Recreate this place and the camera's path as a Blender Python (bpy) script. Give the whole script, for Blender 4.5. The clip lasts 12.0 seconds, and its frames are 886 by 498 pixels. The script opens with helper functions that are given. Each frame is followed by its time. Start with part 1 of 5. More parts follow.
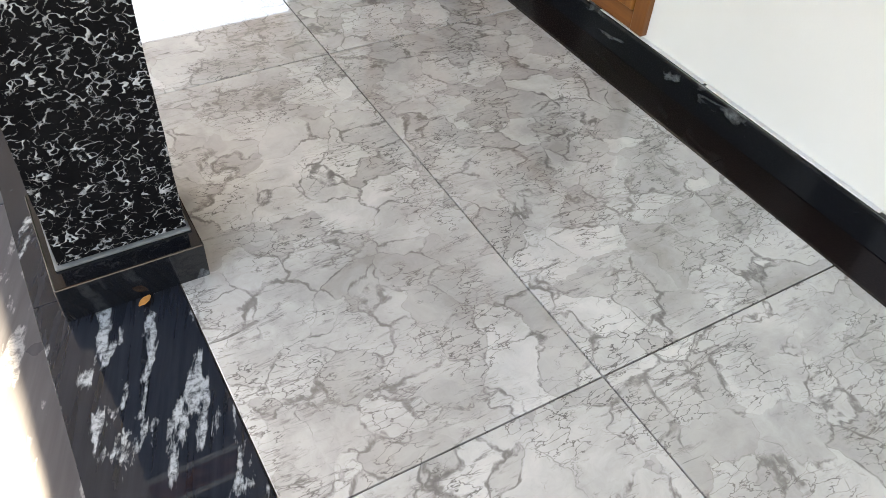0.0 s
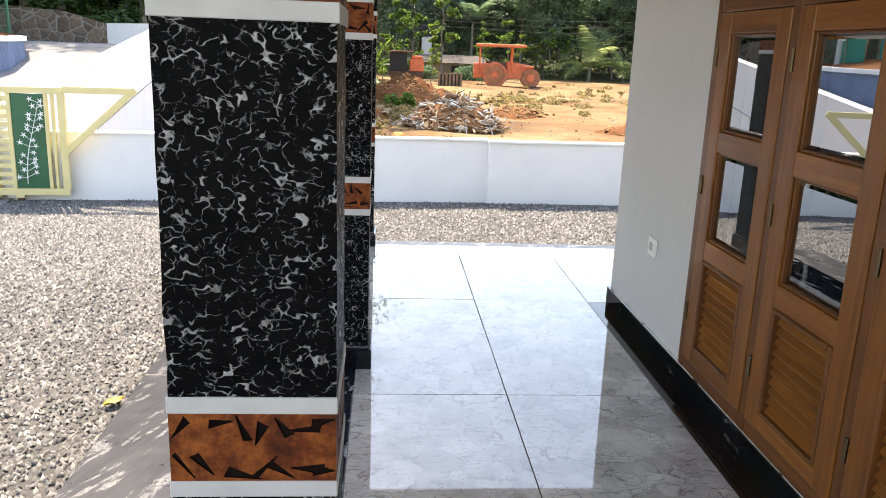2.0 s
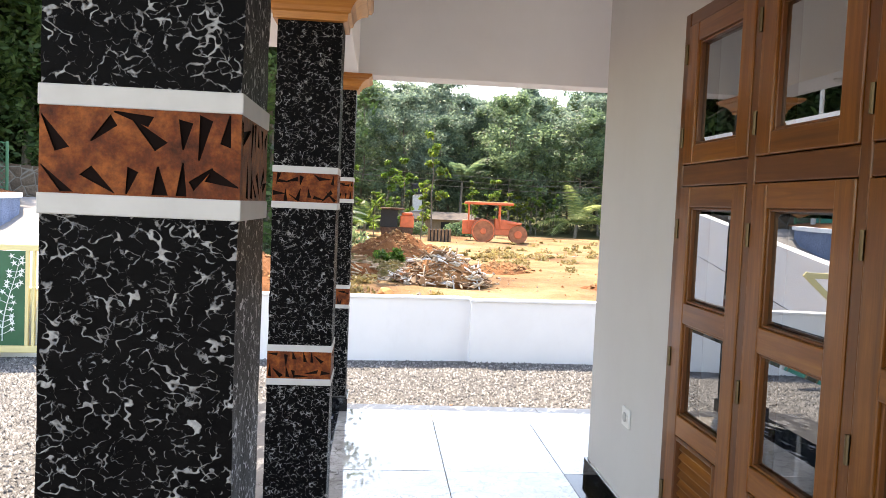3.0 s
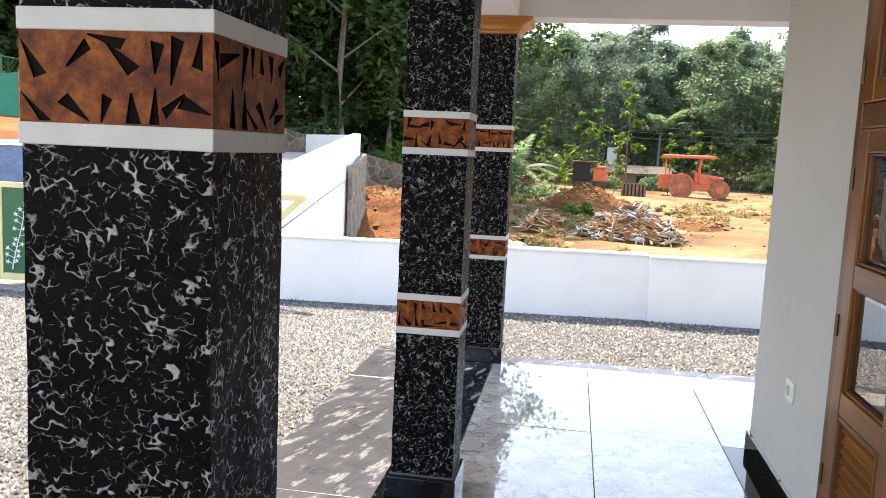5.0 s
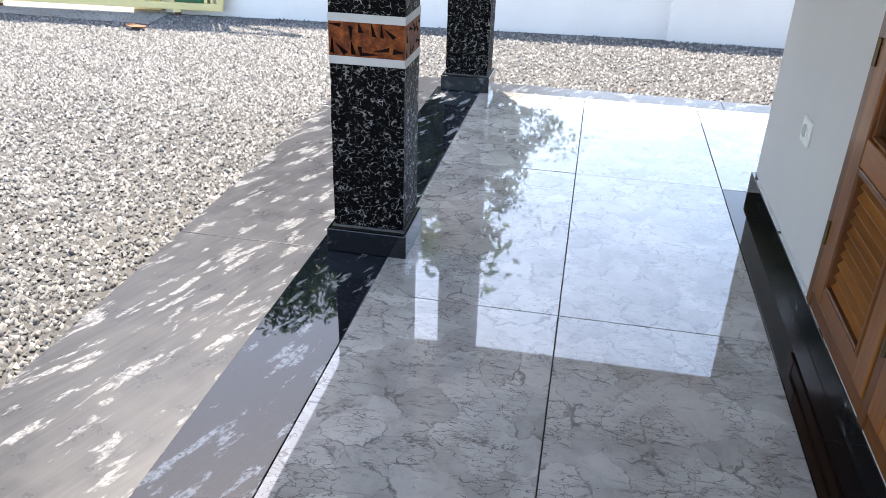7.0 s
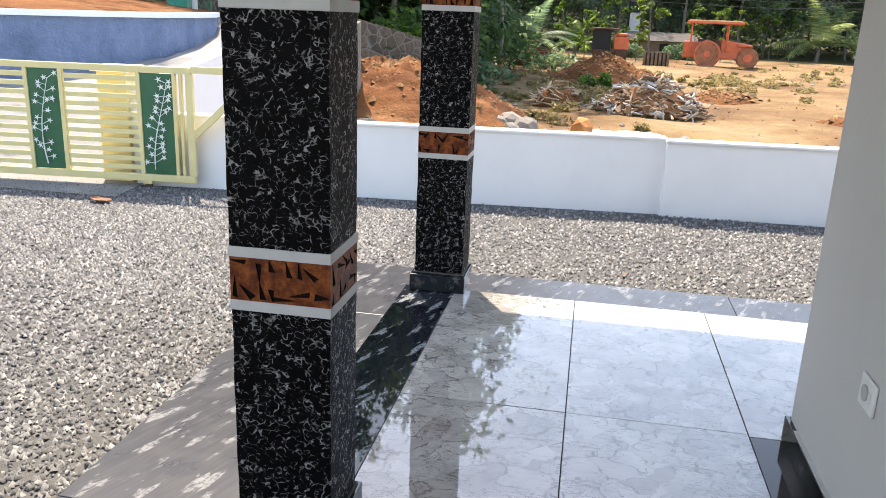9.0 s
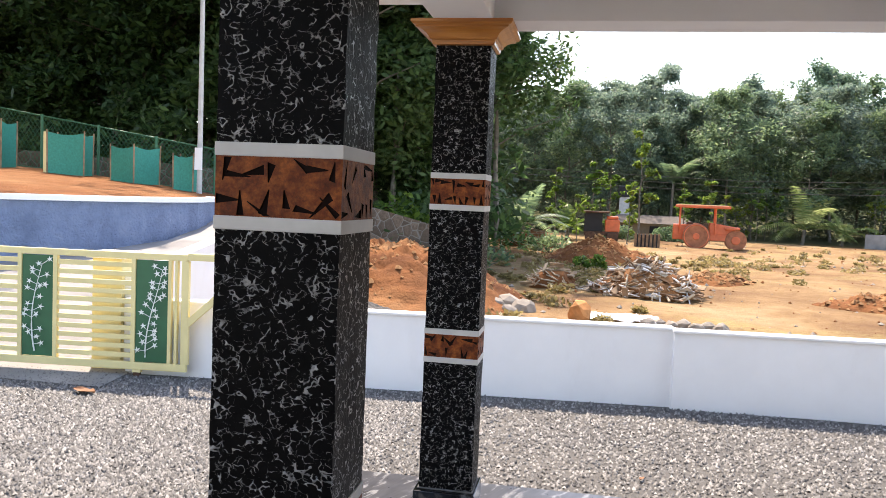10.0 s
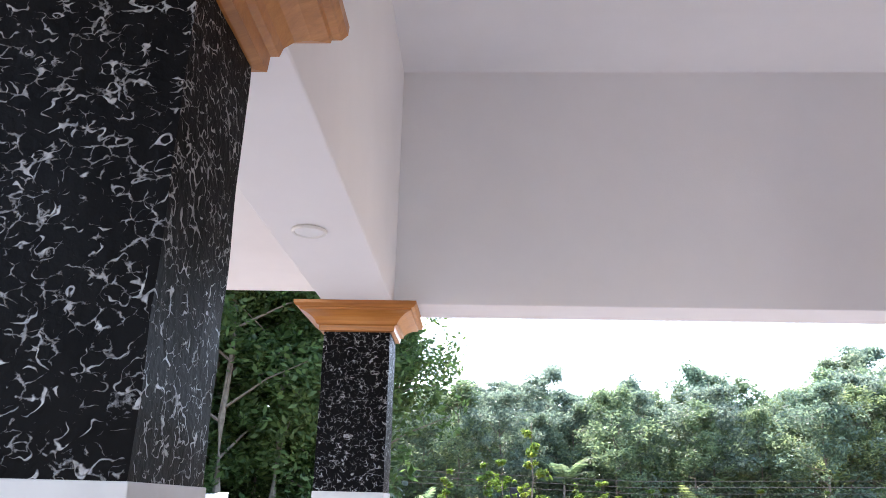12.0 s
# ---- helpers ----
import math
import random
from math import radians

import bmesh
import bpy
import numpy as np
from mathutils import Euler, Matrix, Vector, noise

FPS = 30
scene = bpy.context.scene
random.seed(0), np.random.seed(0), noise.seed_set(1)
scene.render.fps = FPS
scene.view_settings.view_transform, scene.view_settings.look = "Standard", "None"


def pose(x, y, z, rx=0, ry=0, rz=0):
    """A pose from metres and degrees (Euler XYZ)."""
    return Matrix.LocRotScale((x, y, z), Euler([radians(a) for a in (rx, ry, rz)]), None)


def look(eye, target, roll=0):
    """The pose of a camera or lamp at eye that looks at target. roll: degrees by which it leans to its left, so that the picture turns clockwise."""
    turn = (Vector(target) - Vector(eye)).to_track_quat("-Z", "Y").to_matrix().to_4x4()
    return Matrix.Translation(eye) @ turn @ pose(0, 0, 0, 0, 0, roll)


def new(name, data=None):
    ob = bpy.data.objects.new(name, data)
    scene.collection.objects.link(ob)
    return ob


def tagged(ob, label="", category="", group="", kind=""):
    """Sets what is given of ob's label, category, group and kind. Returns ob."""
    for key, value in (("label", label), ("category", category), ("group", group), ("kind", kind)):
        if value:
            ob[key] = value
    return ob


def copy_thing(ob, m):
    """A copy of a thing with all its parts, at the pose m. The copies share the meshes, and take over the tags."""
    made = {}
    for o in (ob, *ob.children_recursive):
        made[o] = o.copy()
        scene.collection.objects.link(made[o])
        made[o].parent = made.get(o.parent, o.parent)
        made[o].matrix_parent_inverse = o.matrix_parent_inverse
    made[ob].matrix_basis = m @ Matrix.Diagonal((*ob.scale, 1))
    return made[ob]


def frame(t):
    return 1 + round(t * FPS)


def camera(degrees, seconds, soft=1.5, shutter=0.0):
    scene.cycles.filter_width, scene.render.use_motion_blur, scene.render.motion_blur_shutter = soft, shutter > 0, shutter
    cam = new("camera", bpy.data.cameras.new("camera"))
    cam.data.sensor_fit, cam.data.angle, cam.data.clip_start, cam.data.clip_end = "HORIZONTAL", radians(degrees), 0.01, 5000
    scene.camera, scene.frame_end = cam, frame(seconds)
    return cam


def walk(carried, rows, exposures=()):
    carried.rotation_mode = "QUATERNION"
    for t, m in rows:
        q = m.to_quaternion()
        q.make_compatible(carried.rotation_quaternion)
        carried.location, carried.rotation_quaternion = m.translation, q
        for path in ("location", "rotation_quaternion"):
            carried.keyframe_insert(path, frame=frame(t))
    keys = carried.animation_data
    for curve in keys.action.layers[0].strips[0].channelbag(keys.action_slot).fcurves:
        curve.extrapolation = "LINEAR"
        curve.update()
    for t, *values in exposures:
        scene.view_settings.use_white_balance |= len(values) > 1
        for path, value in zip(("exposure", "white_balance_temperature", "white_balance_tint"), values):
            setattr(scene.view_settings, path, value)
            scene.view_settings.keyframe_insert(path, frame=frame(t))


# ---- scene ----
import collections

from mathutils.geometry import delaunay_2d_cdt

cam = camera(58.3, 12.0, soft=0.85)

PATH = [
    (0, (0.268, 0.56, 1.143), (1.037, 1.758, -0.262), 4.2),
    (0.5, (0.291, 0.585, 1.152), (0.838, 2.1, -0.034), 3.5),
    (1, (0.319, 0.705, 1.222), (0.823, 2.388, 0.266), 4.2),
    (1.5, (0.388, 0.722, 1.265), (0.78, 2.558, 0.578), 4.9),
    (2, (0.5, 0.697, 1.294), (0.65, 2.63, 0.804), 2.2),
    (2.5, (0.567, 0.694, 1.323), (0.714, 2.666, 1.026), 2.3),
    (3, (0.606, 0.762, 1.349), (0.769, 2.753, 1.239), 2.5),
    (3.5, (0.645, 0.79, 1.357), (0.779, 2.784, 1.288), 2.7),
    (5.5, (0.861, 0.975, 1.299), (0.488, 2.882, 0.825), 1.8),
    (6, (0.881, 1.069, 1.261), (0.545, 2.884, 0.489), 1.5),
    (6.5, (0.965, 1.245, 1.261), (0.644, 3.016, 0.389), 1.9),
    (8.5, (1.02, 2.001, 1.249), (0.725, 3.727, 0.283), 2.1),
    (9, (0.983, 2.168, 1.311), (0.649, 4.059, 0.75), 2.2),
    (9.5, (0.884, 2.31, 1.357), (0.538, 4.258, 1.065), 2.3),
    (10, (0.873, 2.43, 1.384), (0.521, 4.395, 1.259), 2.4),
    (10.5, (0.898, 2.609, 1.411), (0.503, 4.569, 1.438), 2.0),
    (11, (0.872, 2.763, 1.392), (0.455, 4.718, 1.447), 2.3),
    (11.5, (0.771, 2.952, 1.416), (0.517, 4.935, 1.492), 2.6),
    (12, (0.753, 3.068, 1.457), (0.658, 4.968, 2.076), 1.5),
]
walk(cam, [(t, look(eye, target, roll)) for t, eye, target, roll in PATH],
     [(0.0, 3.6, 9400, 11), (0.5, 3.42, 8500, 11), (1.0, 2.95, 8200, 11), (1.5, 2.65, 8300, 12), (2.0, 2.45, 8300, 13), (2.5, 2.5, 8300, 14), (3.5, 2.95, 8300, 15),
      (5.5, 2.55, 7900, 12), (6.5, 2.6, 7300, 11), (8.5, 2.35, 7500, 11), (9.5, 2.1, 8000, 14), (10.5, 2.35, 7900, 17), (11.5, 2.6, 7900, 18), (12.0, 3.2, 6900, 19)])




# ---------------------------------------------------------------- world and sun
SUN_FROM = Vector((-0.29, 0.54, 1.0)).normalized()
world = bpy.data.worlds.new("world")
scene.world = world
world.use_nodes = True
wn = world.node_tree
sky = wn.nodes.new("ShaderNodeTexSky")
sky.sky_type = 'NISHITA'
sky.sun_disc = False
sky.sun_elevation = math.asin(SUN_FROM.z)
sky.sun_rotation = math.atan2(SUN_FROM.x, SUN_FROM.y)
sky.air_density, sky.dust_density, sky.ozone_density = 1.0, 1.0, 1.2
wn.links.new(sky.outputs[0], wn.nodes["Background"].inputs[0])
wn.nodes["Background"].inputs[1].default_value = 0.15
sun_data = bpy.data.lights.new("sun", 'SUN')
sun_data.energy, sun_data.angle, sun_data.color = 2.2, radians(0.6), (1.0, 0.965, 0.92)
sun_lamp = new("sun", sun_data)
sun_lamp.matrix_world = look((0, 0, 30), Vector((0, 0, 30)) - SUN_FROM)

# ---------------------------------------------------------------- materials


class Mat:
    """A small node builder round one principled material."""

    def __init__(self, name, color=(0.5, 0.5, 0.5), rough=0.6, metal=0.0, spec=0.5):
        self.m = bpy.data.materials.new(name)
        self.m.use_nodes = True
        self.t = self.m.node_tree
        self.b = self.t.nodes["Principled BSDF"]
        self.set("Base Color", (*color, 1))
        self.set("Roughness", rough)
        self.set("Metallic", metal)
        self.set("Specular IOR Level", spec)
        self.co = self.node("ShaderNodeTexCoord").outputs["Object"]

    def node(self, kind):
        return self.t.nodes.new(kind)

    def link(self, a, b):
        self.t.links.new(a, b)

    def set(self, socket, value):
        if hasattr(value, "is_linked"):
            self.link(value, self.b.inputs[socket])
        else:
            self.b.inputs[socket].default_value = value

    def world_co(self):
        self.co = self.node("ShaderNodeNewGeometry").outputs["Position"]
        return self

    def mapped(self, scale=(1, 1, 1), rot=(0, 0, 0), co=None):
        n = self.node("ShaderNodeMapping")
        n.inputs["Scale"].default_value = scale
        n.inputs["Rotation"].default_value = rot
        self.link(co or self.co, n.inputs["Vector"])
        return n.outputs[0]

    def noise(self, scale, detail=4, rough=0.55, co=None, color=False, dist=0.0):
        n = self.node("ShaderNodeTexNoise")
        n.inputs["Scale"].default_value = scale
        n.inputs["Detail"].default_value = detail
        n.inputs["Roughness"].default_value = rough
        n.inputs["Distortion"].default_value = dist
        self.link(co or self.co, n.inputs["Vector"])
        return n.outputs["Color" if color else "Fac"]

    def voronoi(self, scale, feature='F1', co=None, out="Distance", rand=1.0):
        n = self.node("ShaderNodeTexVoronoi")
        n.feature = feature
        n.inputs["Scale"].default_value = scale
        n.inputs["Randomness"].default_value = rand
        self.link(co or self.co, n.inputs["Vector"])
        return n.outputs[out]

    def warp(self, co, amount, scale, detail=2):
        """Coordinates shaken by noise."""
        c = self.noise(scale, detail, co=co, color=True)
        n = self.node("ShaderNodeVectorMath")
        n.operation = 'MULTIPLY_ADD'
        self.link(c, n.inputs[0])
        n.inputs[1].default_value = (amount,) * 3
        self.link(co, n.inputs[2])
        return n.outputs[0]

    def math(self, op, a, b=0.0):
        n = self.node("ShaderNodeMath")
        n.operation = op
        for i, v in enumerate((a, b)):
            if hasattr(v, "is_linked"):
                self.link(v, n.inputs[i])
            else:
                n.inputs[i].default_value = v
        return n.outputs[0]

    def ramp(self, fac, *stops):
        n = self.node("ShaderNodeValToRGB")
        e = n.color_ramp.elements
        while len(e) < len(stops):
            e.new(0.5)
        for el, (p, c) in zip(e, stops):
            el.position = p
            el.color = (c, c, c, 1) if isinstance(c, (int, float)) else (*c, 1)
        self.link(fac, n.inputs[0])
        return n.outputs[0]

    def mix(self, fac, a, b, mode='MIX'):
        n = self.node("ShaderNodeMix")
        n.data_type = 'RGBA'
        n.blend_type = mode
        for sock, v in ((n.inputs[0], fac), (n.inputs[6], a), (n.inputs[7], b)):
            if hasattr(v, "is_linked"):
                self.link(v, sock)
            elif isinstance(v, (int, float)):
                sock.default_value = v
            else:
                sock.default_value = (*v, 1)
        return n.outputs[2]

    def rand(self):
        return self.node("ShaderNodeObjectInfo").outputs["Random"]

    def island(self):
        return self.node("ShaderNodeNewGeometry").outputs["Random Per Island"]

    def bump(self, height, strength=0.3, dist=0.01):
        n = self.node("ShaderNodeBump")
        n.inputs["Strength"].default_value = strength
        n.inputs["Distance"].default_value = dist
        self.link(height, n.inputs["Height"])
        self.link(n.outputs[0], self.b.inputs["Normal"])
        return self


def plain(name, color, rough=0.6, metal=0.0, vary=0.12, scale=6.0, bump=0.1, bump_scale=60.0, spec=0.5):
    """A plain coloured surface with blotches, grain and fine relief."""
    m = Mat(name, color, rough, metal, spec).world_co()
    n = m.noise(scale, 5)
    dark = tuple(c * (1 - vary) for c in color)
    lite = tuple(min(1, c * (1 + vary)) for c in color)
    m.set("Base Color", m.ramp(n, (0.3, dark), (0.7, lite)))
    m.bump(m.noise(bump_scale, 3), bump, 0.004)
    return m.m


def mat_tile():
    """Polished grey marble-look tile: pale broken slabs with dark cracks."""
    m = Mat("polished_marble_tile", rough=0.045, spec=0.9).world_co()
    off = m.node("ShaderNodeVectorMath")
    off.operation = 'MULTIPLY_ADD'
    rnd = m.rand()
    m.link(rnd, off.inputs[0])
    off.inputs[1].default_value = (7, 3, 5)
    m.link(m.co, off.inputs[2])
    co = off.outputs[0]
    w = m.warp(m.warp(co, 0.16, 4.5, 3), 0.06, 18.0, 4)
    cell = m.voronoi(10.0, 'F1', w, "Color")
    tone = m.ramp(m.node_value(cell), (0.0, (0.40, 0.38, 0.355)), (0.4, (0.47, 0.45, 0.425)), (1.0, (0.57, 0.55, 0.52)))
    blot = m.ramp(m.noise(4.5, 7, 0.68, w), (0.32, (0.60, 0.59, 0.58)), (0.55, (0.92, 0.92, 0.91)), (0.7, (1.08, 1.07, 1.05)))
    col = m.mix(1.0, tone, blot, 'MULTIPLY')
    edge = m.voronoi(10.0, 'DISTANCE_TO_EDGE', w)
    width = m.ramp(m.noise(8.0, 4, 0.65, co), (0.38, 0.0), (0.50, 0.03), (0.70, 0.085))
    crack = m.ramp(m.math('SUBTRACT', width, edge), (0.0, 0.0), (0.035, 0.75), (0.10, 1.0))
    crack = m.math('MULTIPLY', crack, m.ramp(m.noise(26.0, 4, 0.7, co), (0.34, 0.2), (0.52, 1.0)))
    w2 = m.warp(m.mapped((1, 2.4, 1), (0, 0, 0.7), co), 0.12, 14.0, 4)
    e2 = m.voronoi(19.0, 'DISTANCE_TO_EDGE', w2)
    fine = m.ramp(e2, (0.0, 1.0), (0.012, 0.8), (0.035, 0.0))
    fine = m.math('MULTIPLY', fine, m.ramp(m.noise(6.0, 4, 0.6, m.mapped((1.3, 1, 1), co=co)), (0.46, 0.0), (0.54, 1.0)))
    lines = m.math('MAXIMUM', crack, fine)
    st = m.noise(10.0, 6, 0.75, m.warp(m.mapped((1, 4.0, 1), (0, 0, 0.5), co), 0.5, 5.0, 3))
    st = m.math('MULTIPLY', m.ramp(st, (0.55, 0.0), (0.65, 0.9)), m.ramp(m.noise(5.0, 3, 0.6, co), (0.41, 0.0), (0.56, 1.0)))
    lines = m.math('MAXIMUM', lines, st)
    col = m.mix(m.math('MULTIPLY', lines, 0.92), col, (0.075, 0.066, 0.062))
    warm = m.ramp(m.noise(2.0, 3, 0.5, co), (0.4, 0.0), (0.75, 0.25))
    col = m.mix(warm, col, (0.44, 0.37, 0.33))
    m.set("Base Color", col)
    m.set("Roughness", m.ramp(m.noise(11.0, 4), (0.3, 0.014), (0.8, 0.034)))
    return m.m


def node_value(self, color):
    n = self.node("ShaderNodeSeparateColor")
    self.link(color, n.inputs[0])
    return n.outputs[0]


Mat.node_value = node_value


def mat_granite(name, base, vein, rough, amount=0.62, scale=5.0, spec=0.5):
    """Polished dark granite with cloudy white patches."""
    m = Mat(name, base, rough, spec=spec).world_co()
    w = m.warp(m.mapped((1, 0.45, 1), (0, 0, 0.5)), 0.25, 4.0, 3)
    p = m.ramp(m.noise(scale, 5, 0.6, w), (amount, 0.0), (amount + 0.11, 1.0))
    p = m.math('MULTIPLY', p, m.ramp(m.noise(60, 3, 0.7), (0.35, 0.2), (0.6, 0.8)))
    speck = m.ramp(m.noise(140, 2, 0.6), (0.45, tuple(c * 0.75 for c in base)), (0.7, tuple(c * 1.5 for c in base)))
    m.set("Base Color", m.mix(p, speck, vein))
    return m.m


def mat_flecked(name, dark, lite, fleck, rough, spec, bump):
    """Grey-black granite with long slanting white flecks and a brushed grain."""
    m = Mat(name, dark, rough[0], spec=spec).world_co()
    turned = m.mapped((1, 1, 1), (0, 0, 0.36))
    co = m.warp(m.warp(m.mapped((1.0, 0.26, 1), co=turned), 0.05, 7.0, 3), 0.015, 40.0, 3)
    f = m.ramp(m.noise(23.0, 5, 0.6, co), (0.565, 0.0), (0.61, 1.0))
    f = m.math('MULTIPLY', f, m.ramp(m.noise(70.0, 4, 0.7), (0.36, 0.15), (0.56, 1.0)))
    curl = m.noise(60.0, 4, 0.6, m.warp(m.mapped((1, 0.07, 1), co=turned), 0.03, 6.0, 3))
    wave = m.ramp(curl, (0.3, dark), (0.7, lite))
    wave = m.mix(m.ramp(m.noise(2.2, 5, 0.6), (0.35, 0.0), (0.7, 0.45)), wave, lite)
    m.set("Base Color", m.mix(f, wave, fleck))
    m.set("Roughness", m.ramp(m.noise(9, 4), (0.3, rough[0]), (0.7, rough[1])))
    if bump:
        m.bump(curl, bump, 0.002)
    return m.m


def mat_crackle():
    """Black textured paint with a broken web of rubbed white ridges."""
    m = Mat("black_crackle_paint", (0.012, 0.012, 0.014), 0.6, spec=0.05).world_co()
    co = m.mapped((1, 1, 1.2))
    w = m.warp(co, 0.024, 40.0, 4)
    edge = m.voronoi(46.0, 'DISTANCE_TO_EDGE', w)
    mask = m.noise(44.0, 4, 0.65)
    wide = m.ramp(mask, (0.47, 0.0), (0.57, 0.05), (0.74, 0.12))
    web = m.ramp(m.math('SUBTRACT', wide, edge), (0.0, 0.0), (0.045, 1.0))
    curl = m.math('ABSOLUTE', m.math('SUBTRACT', m.noise(41.0, 1, 0.5, m.warp(co, 0.006, 60.0, 2)), 0.5))
    fat = m.ramp(m.noise(46.0, 3, 0.6), (0.45, 0.0), (0.56, 0.025), (0.72, 0.050))
    blob = m.ramp(m.math('SUBTRACT', fat, curl), (0.0, 0.0), (0.014, 1.0))
    web = m.math('MAXIMUM', m.math('MULTIPLY', web, 0.75), blob)
    grime = m.ramp(m.noise(75, 3, 0.6), (0.30, (0.10, 0.10, 0.105)), (0.64, (0.42, 0.42, 0.43)))
    dark = m.ramp(m.noise(25, 4), (0.3, (0.0015, 0.0015, 0.002)), (0.7, (0.0045, 0.004, 0.0045)))
    m.set("Base Color", m.mix(web, dark, grime))
    m.set("Roughness", m.ramp(web, (0.0, 0.5), (1.0, 0.36)))
    m.set("Specular IOR Level", m.ramp(web, (0.0, 0.05), (1.0, 0.6)))
    hh = m.math('ADD', web, m.math('MULTIPLY', m.noise(90, 3), 0.5))
    m.bump(hh, 0.7, 0.004)
    return m.m


def mat_wood(name, dark, mid, lite, rough=0.32, along=2, scale=1.0, coat=0.12):
    """Varnished timber, grain running along one axis."""
    m = Mat(name, mid, rough, spec=0.35)
    m.world_co()
    s = [22.0 * scale] * 3
    s[along] = 1.1 * scale
    co = m.mapped(s)
    w = m.warp(co, 0.7, 0.9, 3)
    g = m.noise(1.6, 6, 0.62, w, dist=0.6)
    fine = m.noise(9.0, 4, 0.7, co)
    col = m.ramp(g, (0.28, dark), (0.5, mid), (0.72, lite))
    blot = m.noise(7.0, 4, 0.6)
    col = m.mix(m.ramp(blot, (0.35, 0.55), (0.62, 0.0)), col, tuple(0.5 * (a + b) for a, b in zip(dark, mid)))
    col = m.mix(m.ramp(fine, (0.3, 0.28), (0.6, 0.0)), col, dark)
    tint = m.ramp(m.rand(), (0.0, (0.82, 0.80, 0.78)), (1.0, (1.1, 1.08, 1.05)))
    m.set("Base Color", m.mix(1.0, col, tint, 'MULTIPLY'))
    m.set("Coat Weight", coat)
    m.set("Coat Roughness", 0.15)
    m.bump(fine, 0.12, 0.002)
    return m.m


def mat_carved():
    """Rust-brown stained, scorched wood."""
    m = Mat("rust_brown_carving", (0.3, 0.08, 0.02), 0.5, spec=0.18).world_co()
    a = m.ramp(m.noise(28, 5, 0.65), (0.27, (0.035, 0.008, 0.003)), (0.45, (0.165, 0.034, 0.008)), (0.66, (0.38, 0.105, 0.022)))
    b = m.ramp(m.noise(160, 3, 0.7), (0.3, 0.5), (0.6, 0.0))
    m.set("Base Color", m.mix(b, a, (0.06, 0.02, 0.01)))
    m.bump(m.noise(120, 4, 0.7), 0.5, 0.003)
    return m.m


def mat_wall(name, color, stain=0.0):
    """Painted render: nearly plain, with faint roller texture and soft blotches."""
    m = Mat(name, color, 0.7, spec=0.3).world_co()
    lo = tuple(c * 0.93 for c in color)
    col = m.ramp(m.noise(1.3, 5, 0.6), (0.3, lo), (0.65, color))
    if stain:
        s = m.ramp(m.noise(3.0, 6, 0.7, m.mapped((1, 1, 0.35))), (0.55, 0.0), (0.8, stain))
        col = m.mix(s, col, (0.4, 0.36, 0.30))
    m.set("Base Color", col)
    m.bump(m.math('ADD', m.noise(220, 2), m.noise(25, 3)), 0.12, 0.003)
    return m.m


def mat_gravel():
    m = Mat("gap_shaded_gravel_bed", (0.3, 0.29, 0.27), 0.85).world_co()
    d = m.noise(95.0, 3, 0.75)
    # Darker than the pebbles: shade in the gaps is put into this colour.
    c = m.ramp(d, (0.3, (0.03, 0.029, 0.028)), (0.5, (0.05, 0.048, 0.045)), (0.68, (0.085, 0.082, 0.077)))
    c = m.mix(m.ramp(m.noise(0.8, 4), (0.4, 0.0), (0.8, 0.35)), c, (0.17, 0.155, 0.125))
    m.set("Base Color", c)
    m.bump(d, 0.6, 0.008)
    return m.m


def mat_pebble():
    m = Mat("grey_pebbles", (0.3, 0.29, 0.27), 0.8).world_co()
    c = m.ramp(m.island(), (0.0, (0.045, 0.044, 0.043)), (0.45, (0.105, 0.102, 0.098)), (0.8, (0.19, 0.184, 0.174)), (1.0, (0.31, 0.30, 0.283)))
    c = m.mix(m.ramp(m.noise(150, 2), (0.4, 0.0), (0.7, 0.3)), c, (0.20, 0.194, 0.184))
    m.set("Base Color", c)
    return m.m


def mat_soil(name, dark, mid, lite, grass=0.0):
    """Bare laterite earth, dry straw in patches, small stones and ruts."""
    m = Mat(name, mid, 0.95, spec=0.15).world_co()
    c = m.ramp(m.noise(0.22, 7, 0.62), (0.32, dark), (0.5, mid), (0.68, lite))
    c = m.mix(m.ramp(m.noise(2.6, 6, 0.7), (0.45, 0.0), (0.75, 0.55)), c, dark)
    if grass:
        g = m.ramp(m.noise(0.16, 5, 0.6, m.mapped((1, 1.6, 1))), (0.52, 0.0), (0.66, grass))
        g = m.math('MULTIPLY', g, m.ramp(m.noise(6.0, 5, 0.7), (0.35, 0.0), (0.6, 1.0)))
        c = m.mix(g, c, (0.27, 0.22, 0.09))
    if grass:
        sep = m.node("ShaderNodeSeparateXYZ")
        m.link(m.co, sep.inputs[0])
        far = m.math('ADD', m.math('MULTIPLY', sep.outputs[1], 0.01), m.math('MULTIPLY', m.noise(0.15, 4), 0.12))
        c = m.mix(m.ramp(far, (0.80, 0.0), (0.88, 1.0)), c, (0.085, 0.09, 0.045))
    m.set("Base Color", c)
    m.bump(m.math('ADD', m.noise(1.5, 6, 0.65), m.math('MULTIPLY', m.noise(14, 4, 0.7), 0.4)), 0.9, 0.12)
    return m.m


